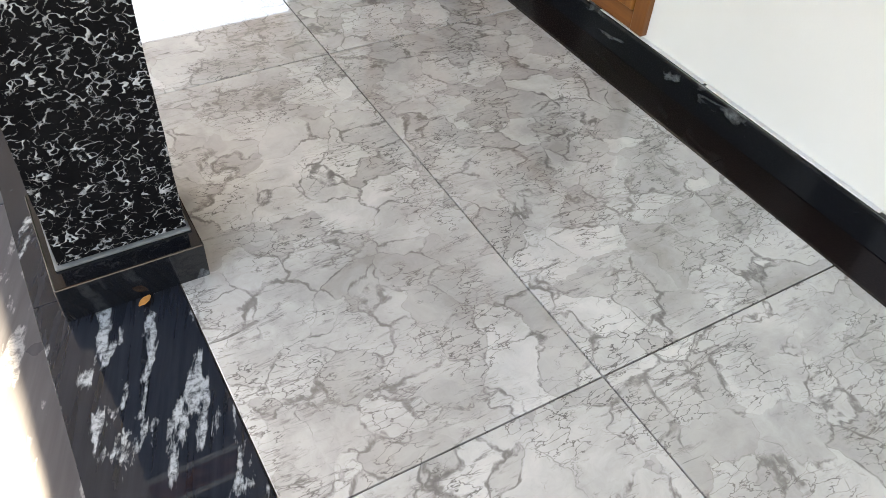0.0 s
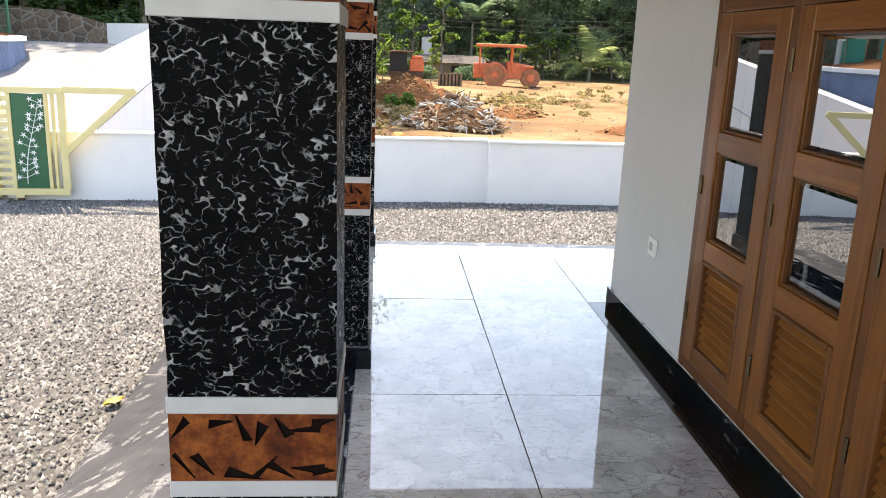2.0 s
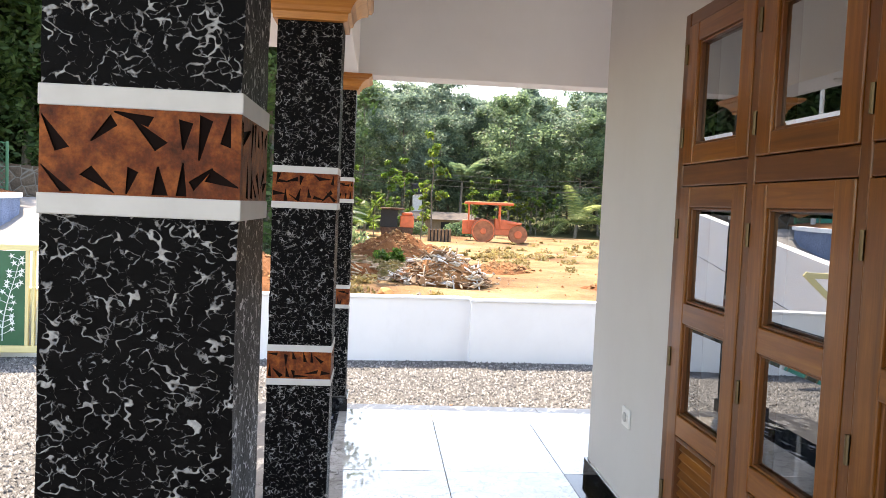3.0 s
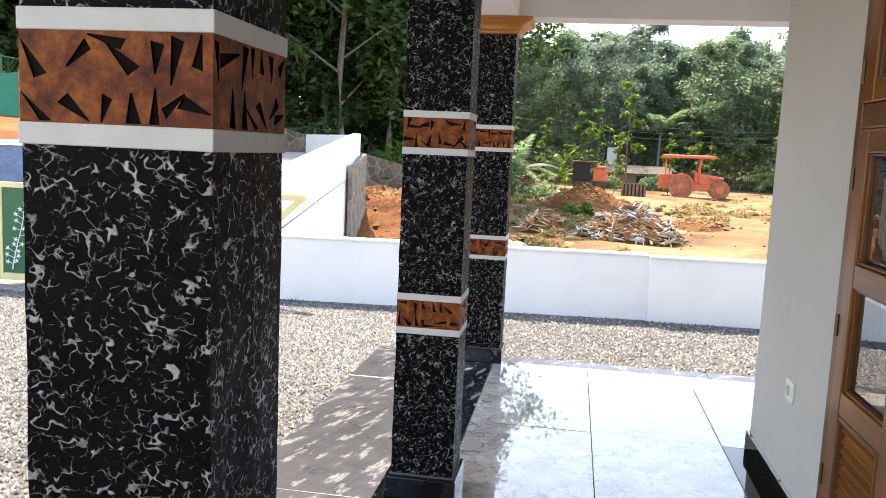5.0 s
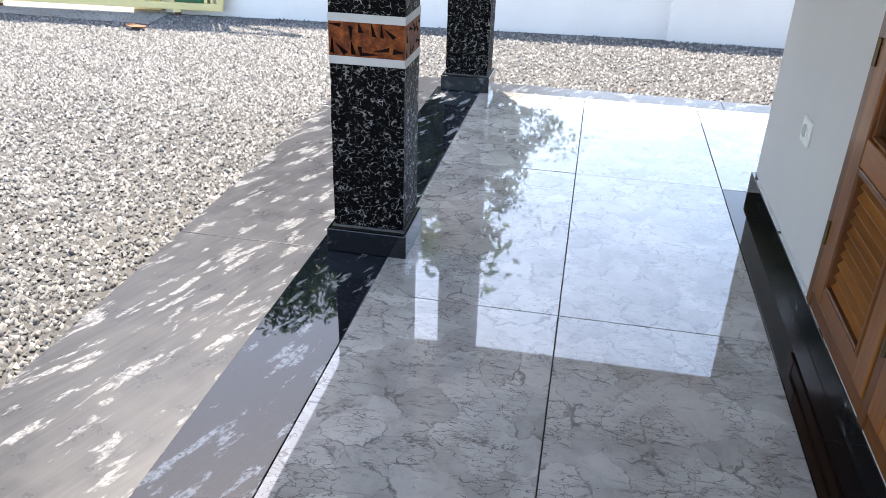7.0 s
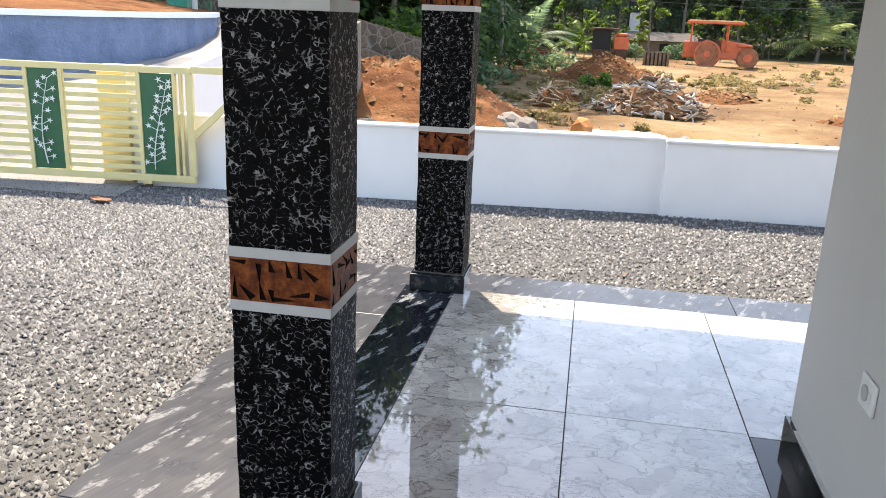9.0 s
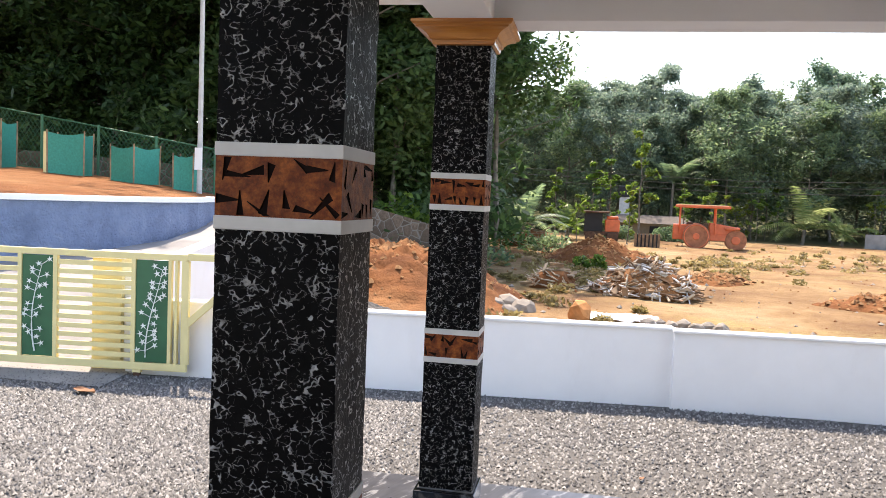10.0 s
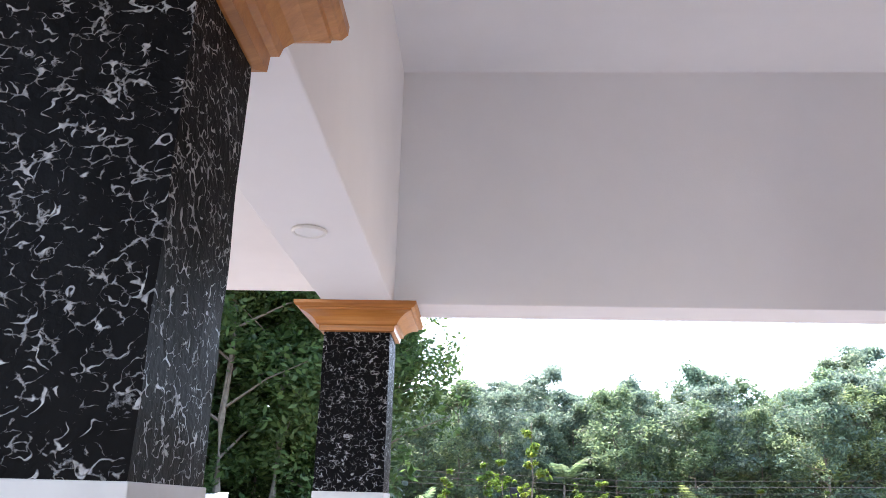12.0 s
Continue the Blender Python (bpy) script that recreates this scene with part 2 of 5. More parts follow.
def mat_leaf(name, dark, mid, lite, yellow=0.0):
    m = Mat(name, mid, 0.5, spec=0.35)
    r = m.island()
    c = m.ramp(r, (0.0, dark), (0.55, mid), (1.0, lite))
    tone = m.ramp(m.rand(), (0.0, (0.72, 0.82, 0.72)), (0.6, (1, 1, 1)), (1.0, (1.1 + yellow, 1.05, 0.88)))
    c = m.mix(1.0, c, tone, 'MULTIPLY')
    m.set("Base Color", c)
    m.set("Roughness", 0.45)
    tr = m.node("ShaderNodeBsdfTranslucent")
    m.link(c, tr.inputs[0])
    mx = m.node("ShaderNodeMixShader")
    mx.inputs[0].default_value = 0.6
    m.link(m.b.outputs[0], mx.inputs[1])
    m.link(tr.outputs[0], mx.inputs[2])
    m.link(mx.outputs[0], m.t.nodes["Material Output"].inputs[0])
    return m.m


def mat_glass():
    """Reflective tinted glazing: part mirror, part dim see-through."""
    m = Mat("reflective_window_glass")
    g = m.node("ShaderNodeBsdfGlossy")
    g.inputs["Roughness"].default_value = 0.004
    g.inputs["Color"].default_value = (0.92, 0.95, 0.97, 1)
    t = m.node("ShaderNodeBsdfTransparent")
    t.inputs[0].default_value = (0.35, 0.37, 0.38, 1)
    mx = m.node("ShaderNodeMixShader")
    mx.inputs[0].default_value = 0.40
    m.link(t.outputs[0], mx.inputs[1])
    m.link(g.outputs[0], mx.inputs[2])
    m.link(mx.outputs[0], m.t.nodes["Material Output"].inputs[0])
    return m.m


def mat_blue():
    """Blue-grey wash over trowelled plaster."""
    m = Mat("blue_trowelled_plaster", (0.2, 0.28, 0.5), 0.85).world_co()
    n = m.noise(1.7, 6, 0.65, m.warp(m.co, 0.5, 1.5))
    c = m.ramp(n, (0.3, (0.19, 0.26, 0.41)), (0.55, (0.26, 0.35, 0.54)), (0.75, (0.35, 0.43, 0.60)))
    m.set("Base Color", c)
    r = m.noise(3.2, 6, 0.7, m.warp(m.co, 0.6, 2.0, 4))
    m.bump(m.math('ADD', r, m.noise(11, 5, 0.7)), 1.0, 0.16)
    return m.m


def mat_stone(name, a, b, scale=3.0):
    m = Mat(name, a, 0.9).world_co()
    v = m.node_value(m.voronoi(scale, 'F1', None, "Color"))
    c = m.ramp(v, (0.0, a), (1.0, b))
    c = m.mix(m.ramp(m.noise(12, 5, 0.7), (0.35, 0.5), (0.6, 0.0)), c, tuple(q * 0.5 for q in a))
    e = m.voronoi(scale, 'DISTANCE_TO_EDGE')
    c = m.mix(m.ramp(e, (0.0, 0.8), (0.06, 0.0)), c, (0.22, 0.21, 0.19))
    m.set("Base Color", c)
    m.bump(m.math('ADD', m.math('MINIMUM', e, 0.2), m.math('MULTIPLY', m.noise(14, 5), 0.2)), 0.8, 0.15)
    return m.m


M_TILE = mat_tile()
M_BLACK = mat_flecked("polished_black_granite", (0.006, 0.008, 0.012), (0.016, 0.019, 0.026), (0.30, 0.32, 0.33), (0.015, 0.03), 0.42, 0.0)
M_SKIRT = mat_granite("black_granite_skirting", (0.006, 0.0065, 0.008), (0.20, 0.21, 0.22), 0.08, 0.60, 11.0)
M_BORDER = mat_granite("brown_black_granite_border", (0.014, 0.009, 0.008), (0.06, 0.05, 0.05), 0.06, 0.68, 8.0, 0.3)
M_APRON = mat_flecked("honed_grey_granite", (0.022, 0.023, 0.028), (0.046, 0.047, 0.054), (0.19, 0.192, 0.195), (0.26, 0.36), 0.28, 0.12)
M_CRACK = mat_crackle()
M_CARVE = mat_carved()
# Near-black colour on the floors and sides of the wedge cuts.
M_CHIP = plain("near_black_cut", (0.012, 0.006, 0.005), 0.8, vary=0.4, spec=0.08)
M_BAND = plain("off_white_band_paint", (0.60, 0.585, 0.57), 0.55, vary=0.07, scale=15)
M_CAP = mat_wood("orange_brown_moulding", (0.34, 0.12, 0.025), (0.56, 0.22, 0.05), (0.68, 0.31, 0.085), 0.38, 0, 1.0, 0.25)
TEAK = ((0.12, 0.036, 0.006), (0.235, 0.079, 0.013), (0.33, 0.128, 0.025))
M_TEAK_V = mat_wood("teak_upright_grain", *TEAK, 0.28, 2)
M_TEAK_H = mat_wood("teak_level_grain", *TEAK, 0.28, 1)
FRAME = ((0.085, 0.025, 0.006), (0.16, 0.051, 0.010), (0.23, 0.086, 0.018))
M_TEAK_F = mat_wood("dark_teak_frame", *FRAME, 0.32, 2)
M_TEAK_FH = mat_wood("dark_teak_frame_level", *FRAME, 0.32, 1)
M_GLASS = mat_glass()
M_STEEL = plain("dull_brass_hinge", (0.13, 0.095, 0.055), 0.45, 0.9)
M_HOUSE = mat_wall("grey_white_house_paint", (0.57, 0.55, 0.535), 0.10)
M_CEIL = mat_wall("white_ceiling_paint", (0.87, 0.855, 0.86))
M_BOUND = mat_wall("white_boundary_paint", (0.82, 0.81, 0.81), 0.10)
M_GROUT = plain("dark_joint_grout", (0.06, 0.058, 0.055), 0.8)
M_GRAVEL = mat_gravel()
M_PEB = mat_pebble()
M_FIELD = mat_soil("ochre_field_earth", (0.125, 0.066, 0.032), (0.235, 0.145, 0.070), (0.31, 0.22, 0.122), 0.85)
M_RED = mat_soil("red_laterite_earth", (0.10, 0.036, 0.015), (0.22, 0.088, 0.034), (0.32, 0.165, 0.075))
M_CONC = plain("grey_concrete_road", (0.20, 0.195, 0.19), 0.85, vary=0.25, scale=1.2, bump=0.3)
M_BLUE = mat_blue()
M_WHITE = mat_wall("white_gloss_paint", (0.82, 0.82, 0.82))
M_CREAM = plain("pale_yellow_gate_paint", (0.72, 0.61, 0.30), 0.45, vary=0.05)
M_GREEN = plain("deep_green_panel", (0.012, 0.11, 0.05), 0.35, vary=0.12)
M_LEAFCUT = plain("white_leaf_motif", (0.72, 0.78, 0.74), 0.5, vary=0.05)
M_MESH = plain("green_shade_net", (0.02, 0.25, 0.19), 0.7, vary=0.2, scale=20)
M_BARK = plain("grey_brown_bark", (0.14, 0.122, 0.10), 0.9, vary=0.4, scale=5, bump=0.7, bump_scale=25)
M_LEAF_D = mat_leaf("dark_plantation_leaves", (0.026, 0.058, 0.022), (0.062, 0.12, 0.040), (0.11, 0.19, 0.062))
# Lighter copy of the plantation leaves: sun on edge trees put into colour.
M_LEAF_E = mat_leaf("sun_lightened_edge_leaves", (0.045, 0.085, 0.032), (0.09, 0.155, 0.055), (0.15, 0.235, 0.085))
# Next two greens are paled and blued: distance haze put into the colour.
M_LEAF_M = mat_leaf("haze_paled_green_leaves", (0.085, 0.14, 0.09), (0.17, 0.245, 0.135), (0.26, 0.345, 0.18), 0.0)
M_LEAF_F = mat_leaf("haze_paled_far_leaves", (0.10, 0.15, 0.125), (0.18, 0.25, 0.19), (0.28, 0.36, 0.25))
M_LEAF_L = mat_leaf("bright_green_leaves", (0.06, 0.12, 0.02), (0.14, 0.24, 0.045), (0.26, 0.36, 0.07), 0.2)
M_LEAF_P = mat_leaf("pale_palm_leaves", (0.20, 0.26, 0.09), (0.33, 0.39, 0.15), (0.48, 0.50, 0.22), 0.1)
M_ROLLER = plain("orange_machine_paint", (0.60, 0.125, 0.045), 0.5, vary=0.15, scale=3)
M_DRUM = plain("dusty_orange_brown_steel", (0.33, 0.12, 0.06), 0.7, 0.2, vary=0.35, scale=3)
M_RUST = plain("rusty_dark_iron", (0.10, 0.05, 0.03), 0.75, 0.3, vary=0.4)
# Black of the tank and wires, and shade painted into openings and gaps.
M_DARK = plain("shade_fill_and_black", (0.02, 0.02, 0.022), 0.9)
M_DEBRIS = plain("bleached_branch_wood", (0.30, 0.20, 0.12), 0.9, vary=0.4, scale=4)
M_ROCK = plain("grey_tan_rock", (0.25, 0.215, 0.175), 0.9, vary=0.3, scale=3, bump=0.6, bump_scale=15)
M_PLASTIC = plain("white_switch_plastic", (0.75, 0.74, 0.72), 0.35, vary=0.03)
M_NETWIRE = plain("green_fence_wire", (0.03, 0.14, 0.07), 0.5, vary=0.1)
M_JOINT = plain("dusty_mortar", (0.10, 0.10, 0.10), 0.9, vary=0.3, scale=30)
M_POLE = plain("pale_grey_pole", (0.45, 0.45, 0.44), 0.6)
M_DRYLEAF = plain("dry_orange_leaf", (0.45, 0.19, 0.045), 0.7, vary=0.3, scale=40)
M_MASONRY = mat_stone("grey_tan_masonry", (0.17, 0.145, 0.115), (0.30, 0.26, 0.21), 4.5)
M_STONEWALL = mat_stone("rubble_masonry", (0.085, 0.058, 0.040), (0.17, 0.12, 0.085))

# ---------------------------------------------------------------- mesh helpers


def bm_box(bm, x0, y0, z0, x1, y1, z1, bevel=0.0):
    """A box with softened edges, added to bm."""
    b = bmesh.new() if bevel else bm
    r = bmesh.ops.create_cube(b, size=1.0)
    for v in r["verts"]:
        v.co = Vector((x0 + (v.co.x + 0.5) * (x1 - x0), y0 + (v.co.y + 0.5) * (y1 - y0), z0 + (v.co.z + 0.5) * (z1 - z0)))
    if bevel:
        bmesh.ops.bevel(b, geom=b.edges[:], offset=bevel, segments=2, affect='EDGES', profile=0.5)
        join(bm, b)
    return bm


def join(bm, other):
    """Moves the geometry of another bmesh into bm."""
    tmp = bpy.data.meshes.new("tmp")
    other.to_mesh(tmp)
    other.free()
    bm.from_mesh(tmp)
    bpy.data.meshes.remove(tmp)


def box(x0, y0, z0, x1, y1, z1, bevel=0.0):
    return bm_box(bmesh.new(), min(x0, x1), min(y0, y1), min(z0, z1), max(x0, x1), max(y0, y1), max(z0, z1), bevel)


def bm_tube(bm, pts, radii, sides=8, cap=True):
    """A tube along points, with a radius at each."""
    rings = []
    for i, p in enumerate(pts):
        a, b = Vector(pts[max(i - 1, 0)]), Vector(pts[min(i + 1, len(pts) - 1)])
        q = (b - a).to_track_quat('Z', 'Y')
        r = radii[i] if hasattr(radii, "__len__") else radii
        rings.append([bm.verts.new(Vector(p) + q @ Vector((math.cos(k * math.tau / sides) * r, math.sin(k * math.tau / sides) * r, 0))) for k in range(sides)])
    for u, v in zip(rings, rings[1:]):
        for k in range(sides):
            bm.faces.new((u[k], u[(k + 1) % sides], v[(k + 1) % sides], v[k]))
    if cap:
        bm.faces.new(rings[0][::-1])
        bm.faces.new(rings[-1])
    return bm


def part(name, bm, material, parent=None, label="", smooth=False):
    me = bpy.data.meshes.new(name)
    bm.to_mesh(me)
    bm.free()
    me.materials.append(material)
    if smooth:
        me.polygons.foreach_set("use_smooth", [True] * len(me.polygons))
    ob = new(name, me)
    if parent:
        ob.parent = parent
    if label:
        tagged(ob, label)
    return ob


def thing(name, label, category, at=(0, 0, 0), group="", kind=""):
    ob = new(name)
    ob.empty_display_size = 0.1
    ob.location = at
    return tagged(ob, label, category, group, kind)


def from_arrays(name, verts, faces, material, parent=None):
    me = bpy.data.meshes.new(name)
    me.from_pydata([tuple(v) for v in verts], [], [tuple(f) for f in faces])
    me.materials.append(material)
    ob = new(name, me)
    if parent:
        ob.parent = parent
    return ob


def structure(ob, label, category):
    return tagged(ob, label, category, kind="structure")

# ---------------------------------------------------------------- plan
WALL_X = 1.72          # face of the house wall along the porch
CORNER_Y = 4.70        # where that wall ends
EDGE_X = 0.14          # outer edge of the porch floor
END_Y = 5.90           # far edge of the porch floor
STEP_Z = -0.18         # grey step round the porch
YARD_Z = -0.55
CEIL_Z = 3.09
WIN = (1.907, 3.64, 0.095, 2.08)   # window: y, y, z, z
PILLARS = (1.73, 3.787, 5.865)


def wall_with_hole(name, x0, x1, y0, y1, z0, z1, hole):
    """A wall along y with one opening."""
    h0, h1, g0, g1 = hole
    bm = bmesh.new()
    bm_box(bm, x0, y0, z0, x1, h0, z1)
    bm_box(bm, x0, h1, z0, x1, y1, z1)
    bm_box(bm, x0, h0, z0, x1, h1, g0)
    bm_box(bm, x0, h0, g1, x1, h1, z1)
    return part(name, bm, M_HOUSE)


structure(wall_with_hole("wall_east", WALL_X, WALL_X + 0.2, -3.2, CORNER_Y, -0.6, CEIL_Z, WIN), "smooth grey-white painted house wall with a window opening", "wall")
structure(part("wall_north", box(WALL_X + 0.2, CORNER_Y - 0.2, -0.6, 7.0, CORNER_Y, CEIL_Z), M_HOUSE), "grey-white painted house wall round the corner", "wall")
# wall_south is out of view, added to close the yard and bounce sun.
structure(part("wall_south", box(-9.0, -8.2, -0.6, 9.0, -8.0, 1.0), M_HOUSE), "unseen white-painted wall added to close the yard and return sunlight", "wall")
structure(part("ceiling", box(0.2, -3.2, CEIL_Z, 7.0, 6.03, CEIL_Z + 0.12), M_CEIL), "white painted porch ceiling", "ceiling")
bm = box(0.19, -3.2, 2.145, 0.443, 6.04, CEIL_Z + 0.06, 0.004)
bm_box(bm, 0.43, 5.83, 2.147, 7.0, 6.04, CEIL_Z + 0.06, 0.004)
structure(part("beam", bm, M_CEIL), "deep white painted beam above the pillars", "beam")
bm = box(-0.72, -3.2, 2.50, 0.186, 7.0, 2.62, 0.006)
bm_box(bm, 0.19, 6.044, 2.50, 7.0, 7.0, 2.62, 0.006)
structure(part("eave", bm, M_CEIL), "white painted projecting sunshade slab", "eave")
structure(part("roof_slab", box(-0.3, -3.4, CEIL_Z + 0.13, 7.0, 6.5, CEIL_Z + 0.3), M_CEIL), "flat white roof slab over the porch", "roof")

# room behind the window
bm = box(4.6, 0.4, -0.1, 4.7, CORNER_Y - 0.2, CEIL_Z)
bm_box(bm, WALL_X + 0.2, 0.3, -0.1, 4.7, 0.4, CEIL_Z)
structure(part("wall_inside", bm, M_HOUSE), "dim inner walls of the unlit room", "wall")
structure(part("floor_inside", box(WALL_X + 0.2, 0.4, -0.15, 4.6, CORNER_Y - 0.2, 0.0), M_CONC), "dim floor of the unlit room", "floor")

# porch floor bed, black edge, step
structure(part("floor", box(EDGE_X + 0.02, -3.2, -0.54, 7.0, END_Y - 0.01, -0.012), M_GROUT), "dark bedding and joints under the porch tiles", "floor")
step = new("step")
structure(step, "grey stone step with white flecks round the porch", "step")
for k, (a, b) in enumerate(((-3.2, -1.3), (-1.3, 0.5), (0.5, 2.3), (2.3, 4.1), (4.1, 5.9), (5.9, 6.74))):
    part("step_slab", box(-0.56, a + 0.001, STEP_Z - 0.36, EDGE_X + 0.016, b - 0.001, STEP_Z, 0.003), M_APRON, step)
for k in range(4):
    part("step_slab", box(EDGE_X + 0.018 + 1.7 * k, END_Y - 0.008, STEP_Z - 0.36, EDGE_X + 0.016 + 1.7 * (k + 1), 6.74, STEP_Z, 0.003), M_APRON, step)

# skirting
bm = box(WALL_X - 0.016, -3.2, 0.0, WALL_X - 0.001, CORNER_Y + 0.016, 0.086, 0.002)
bm_box(bm, WALL_X, CORNER_Y + 0.001, 0.0, 7.0, CORNER_Y + 0.016, 0.086, 0.002)
skirt = structure(part("baseboard", bm, M_SKIRT), "black granite skirting with white patches", "baseboard")
bm = bmesh.new()
rg = random.Random(4)
y = -3.2
while y < CORNER_Y - 0.1:
    ln = rg.uniform(0.15, 0.7)
    bm_box(bm, WALL_X - 0.0135, y, 0.0865, WALL_X - 0.0005, min(y + ln, CORNER_Y), 0.0865 + rg.uniform(0.002, 0.0045), 0.001)
    y += ln + rg.uniform(0.0, 0.06)
part("grout_line", bm, M_BAND, skirt, "uneven pale grout line")

# ---------------------------------------------------------------- pillars


def chip_shapes(seed, width, height):
    """Wedge cuts laid over one face of a band: two uneven rows, blunt at one end."""
    rng = random.Random(seed)
    out, n = [], max(5, round(width / 0.030))
    for i in range(n):
        for row in (0, 1):
            if rng.random() < 0.10:
                continue
            cx = (i + 0.5 + rng.uniform(-0.25, 0.25)) * width / n
            cz = height * (0.20 + 0.60 * row + rng.uniform(-0.12, 0.12))
            ang = rng.choice((0.1, 0.8, 1.4, 1.6, 1.75, 2.3, 3.0)) + rng.uniform(-0.2, 0.2) + math.pi * rng.randrange(2)
            ln, wd = rng.uniform(0.034, 0.058), rng.uniform(0.012, 0.019)
            d, p = Vector((math.cos(ang), math.sin(ang))), Vector((-math.sin(ang), math.cos(ang)))
            c = Vector((cx, cz))
            quad = [c - d * ln * 0.5 - p * wd * 0.5, c + d * ln * 0.5 - p * 0.001, c + d * ln * 0.5 + p * 0.001, c - d * ln * 0.42 + p * wd * 0.5]
            out.append([Vector((min(max(q.x, 0.002), width - 0.002), min(max(q.y, 0.002), height - 0.002))) for q in quad])
    return out


def bm_carved(seed, x0, y0, x1, y1, z0, z1, depth=0.0035):
    """A band with wedges sunk into its four faces; returns the face mesh and the floors of the cuts."""
    face_bm, cut_bm = bmesh.new(), bmesh.new()
    sides = (((x0, y0), (x1, y0), (0, -1)), ((x1, y0), (x1, y1), (1, 0)), ((x1, y1), (x0, y1), (0, 1)), ((x0, y1), (x0, y0), (-1, 0)))
    for k, (a, b, nrm) in enumerate(sides):
        a, b, nrm = Vector((*a, 0)), Vector((*b, 0)), Vector((*nrm, 0))
        w, h = (b - a).length, z1 - z0
        u = (b - a) / w
        pts, loops = [Vector((0, 0)), Vector((w, 0)), Vector((w, h)), Vector((0, h))], [[0, 1, 2, 3]]
        for quad in chip_shapes(seed * 7 + k, w, h):
            loops.append(list(range(len(pts), len(pts) + 4)))
            pts += quad
        vs, _, fs, _, _, fo = delaunay_2d_cdt(pts, [], loops, 1, 1e-5)
        out = [a + u * p.x + Vector((0, 0, z0 + p.y)) for p in vs]
        hollow = [any(q > 0 for q in o) for o in fo]
        fv = [face_bm.verts.new(p) for p in out]
        cv = [cut_bm.verts.new(p - nrm * depth) for p in out]
        rim = [cut_bm.verts.new(p) for p in out]
        count = collections.Counter()
        for f, deep in zip(fs, hollow):
            if deep:
                cut_bm.faces.new([cv[q] for q in f])
                count.update((f[q], f[(q + 1) % len(f)]) for q in range(len(f)))
            else:
                face_bm.faces.new([fv[q] for q in f])
        for p, q in list(count):
            if (q, p) not in count:
                cut_bm.faces.new((rim[q], rim[p], cv[p], cv[q]))
    for bm in (face_bm, cut_bm):
        loose = [v for v in bm.verts if not v.link_faces]
        bmesh.ops.delete(bm, geom=loose, context='VERTS')
    return face_bm, cut_bm


def bm_rough_box(x0, y0, z0, x1, y1, z1, cuts, amp):
    """A box with finely uneven, hand-plastered faces."""
    bm = bmesh.new()
    bm_box(bm, x0, y0, z0, x1, y1, z1)
    bmesh.ops.subdivide_edges(bm, edges=[e for e in bm.edges if abs(e.verts[0].co.z - e.verts[1].co.z) > 0.01], cuts=cuts * 3, use_grid_fill=True)
    bmesh.ops.subdivide_edges(bm, edges=[e for e in bm.edges if abs(e.verts[0].co.z - e.verts[1].co.z) < 0.001], cuts=8, use_grid_fill=True)
    for v in bm.verts:
        n = noise.noise_vector(v.co * 14)
        v.co += Vector((n.x, n.y, 0)) * amp
    return bm


def bm_capital(x0, y0, x1, y1, z0, z1, out):
    """A square moulded capital that steps and coves outwards."""
    prof = [(0.004, 0.0), (0.018, 0.004), (0.020, 0.030), (0.030, 0.036), (0.034, 0.052), (0.046, 0.070), (0.066, 0.086),
            (0.090, 0.096), (0.092, 0.106), (0.104, 0.110), (0.112, 0.124), (0.113, 0.14)]
    k, h = out / 0.113, (z1 - z0) / 0.14
    bm = bmesh.new()
    rings = []
    for o, z in prof:
        o, z = o * k, z0 + z * h
        rings.append([bm.verts.new(p) for p in ((x0 - o, y0 - o, z), (x1 + o, y0 - o, z), (x1 + o, y1 + o, z), (x0 - o, y1 + o, z))])
    for a, b in zip(rings, rings[1:]):
        for i in range(4):
            bm.faces.new((a[i], a[(i + 1) % 4], b[(i + 1) % 4], b[i]))
    bm.faces.new(rings[0][::-1])
    bm.faces.new(rings[-1])
    return bm


def pillar(y, seed, x0, x1, depth, low, high, neck, out, toe):
    """One porch pillar; low and high give the foot and head of its two carved bands."""
    cx = (x0 + x1) / 2
    p = thing("pillar", "square black crackle-painted porch pillar with two rust-brown carved bands, on a black plinth", "pillar", (cx, y + depth / 2, 0), "porch pillars")
    a, b, c, d = x0 - cx, -depth / 2, x1 - cx, depth / 2
    part("plinth", box(a - 0.020, b - toe, 0, c + 0.016, d + 0.018, 0.084, 0.003), M_SKIRT, p, "polished black granite plinth")
    part("plinth_joint", box(a - 0.007, b - 0.009, 0.084, c + 0.007, d + 0.007, 0.091, 0.003), M_JOINT, p, "dusty grey mortar joint")
    for z0, z1 in ((0.084, low[0]), (low[1], high[0]), (high[1], neck)):
        part("shaft", bm_rough_box(a, b, z0, c, d, z1, max(3, int((z1 - z0) * 16)), 0.0022), M_CRACK, p)
    for z0, z1 in (low, high):
        part("white_band", box(a - 0.003, b - 0.003, z0, c + 0.003, d + 0.003, z0 + 0.025, 0.0015), M_BAND, p, "off-white painted band")
        part("white_band", box(a - 0.003, b - 0.003, z1 - 0.025, c + 0.003, d + 0.003, z1, 0.0015), M_BAND, p, "off-white painted band")
        face, cuts = bm_carved(seed * 10 + int(z0 * 10), a - 0.001, b - 0.001, c + 0.001, d + 0.001, z0 + 0.025, z1 - 0.025)
        band = part("carved_band", face, M_CARVE, p, "rust-brown carved band")
        part("wedge_cut", cuts, M_CHIP, band)
    part("capital", bm_capital(a, b, c, d, neck, 2.145, out), M_CAP, p, "orange-brown moulded wooden capital")
    return p


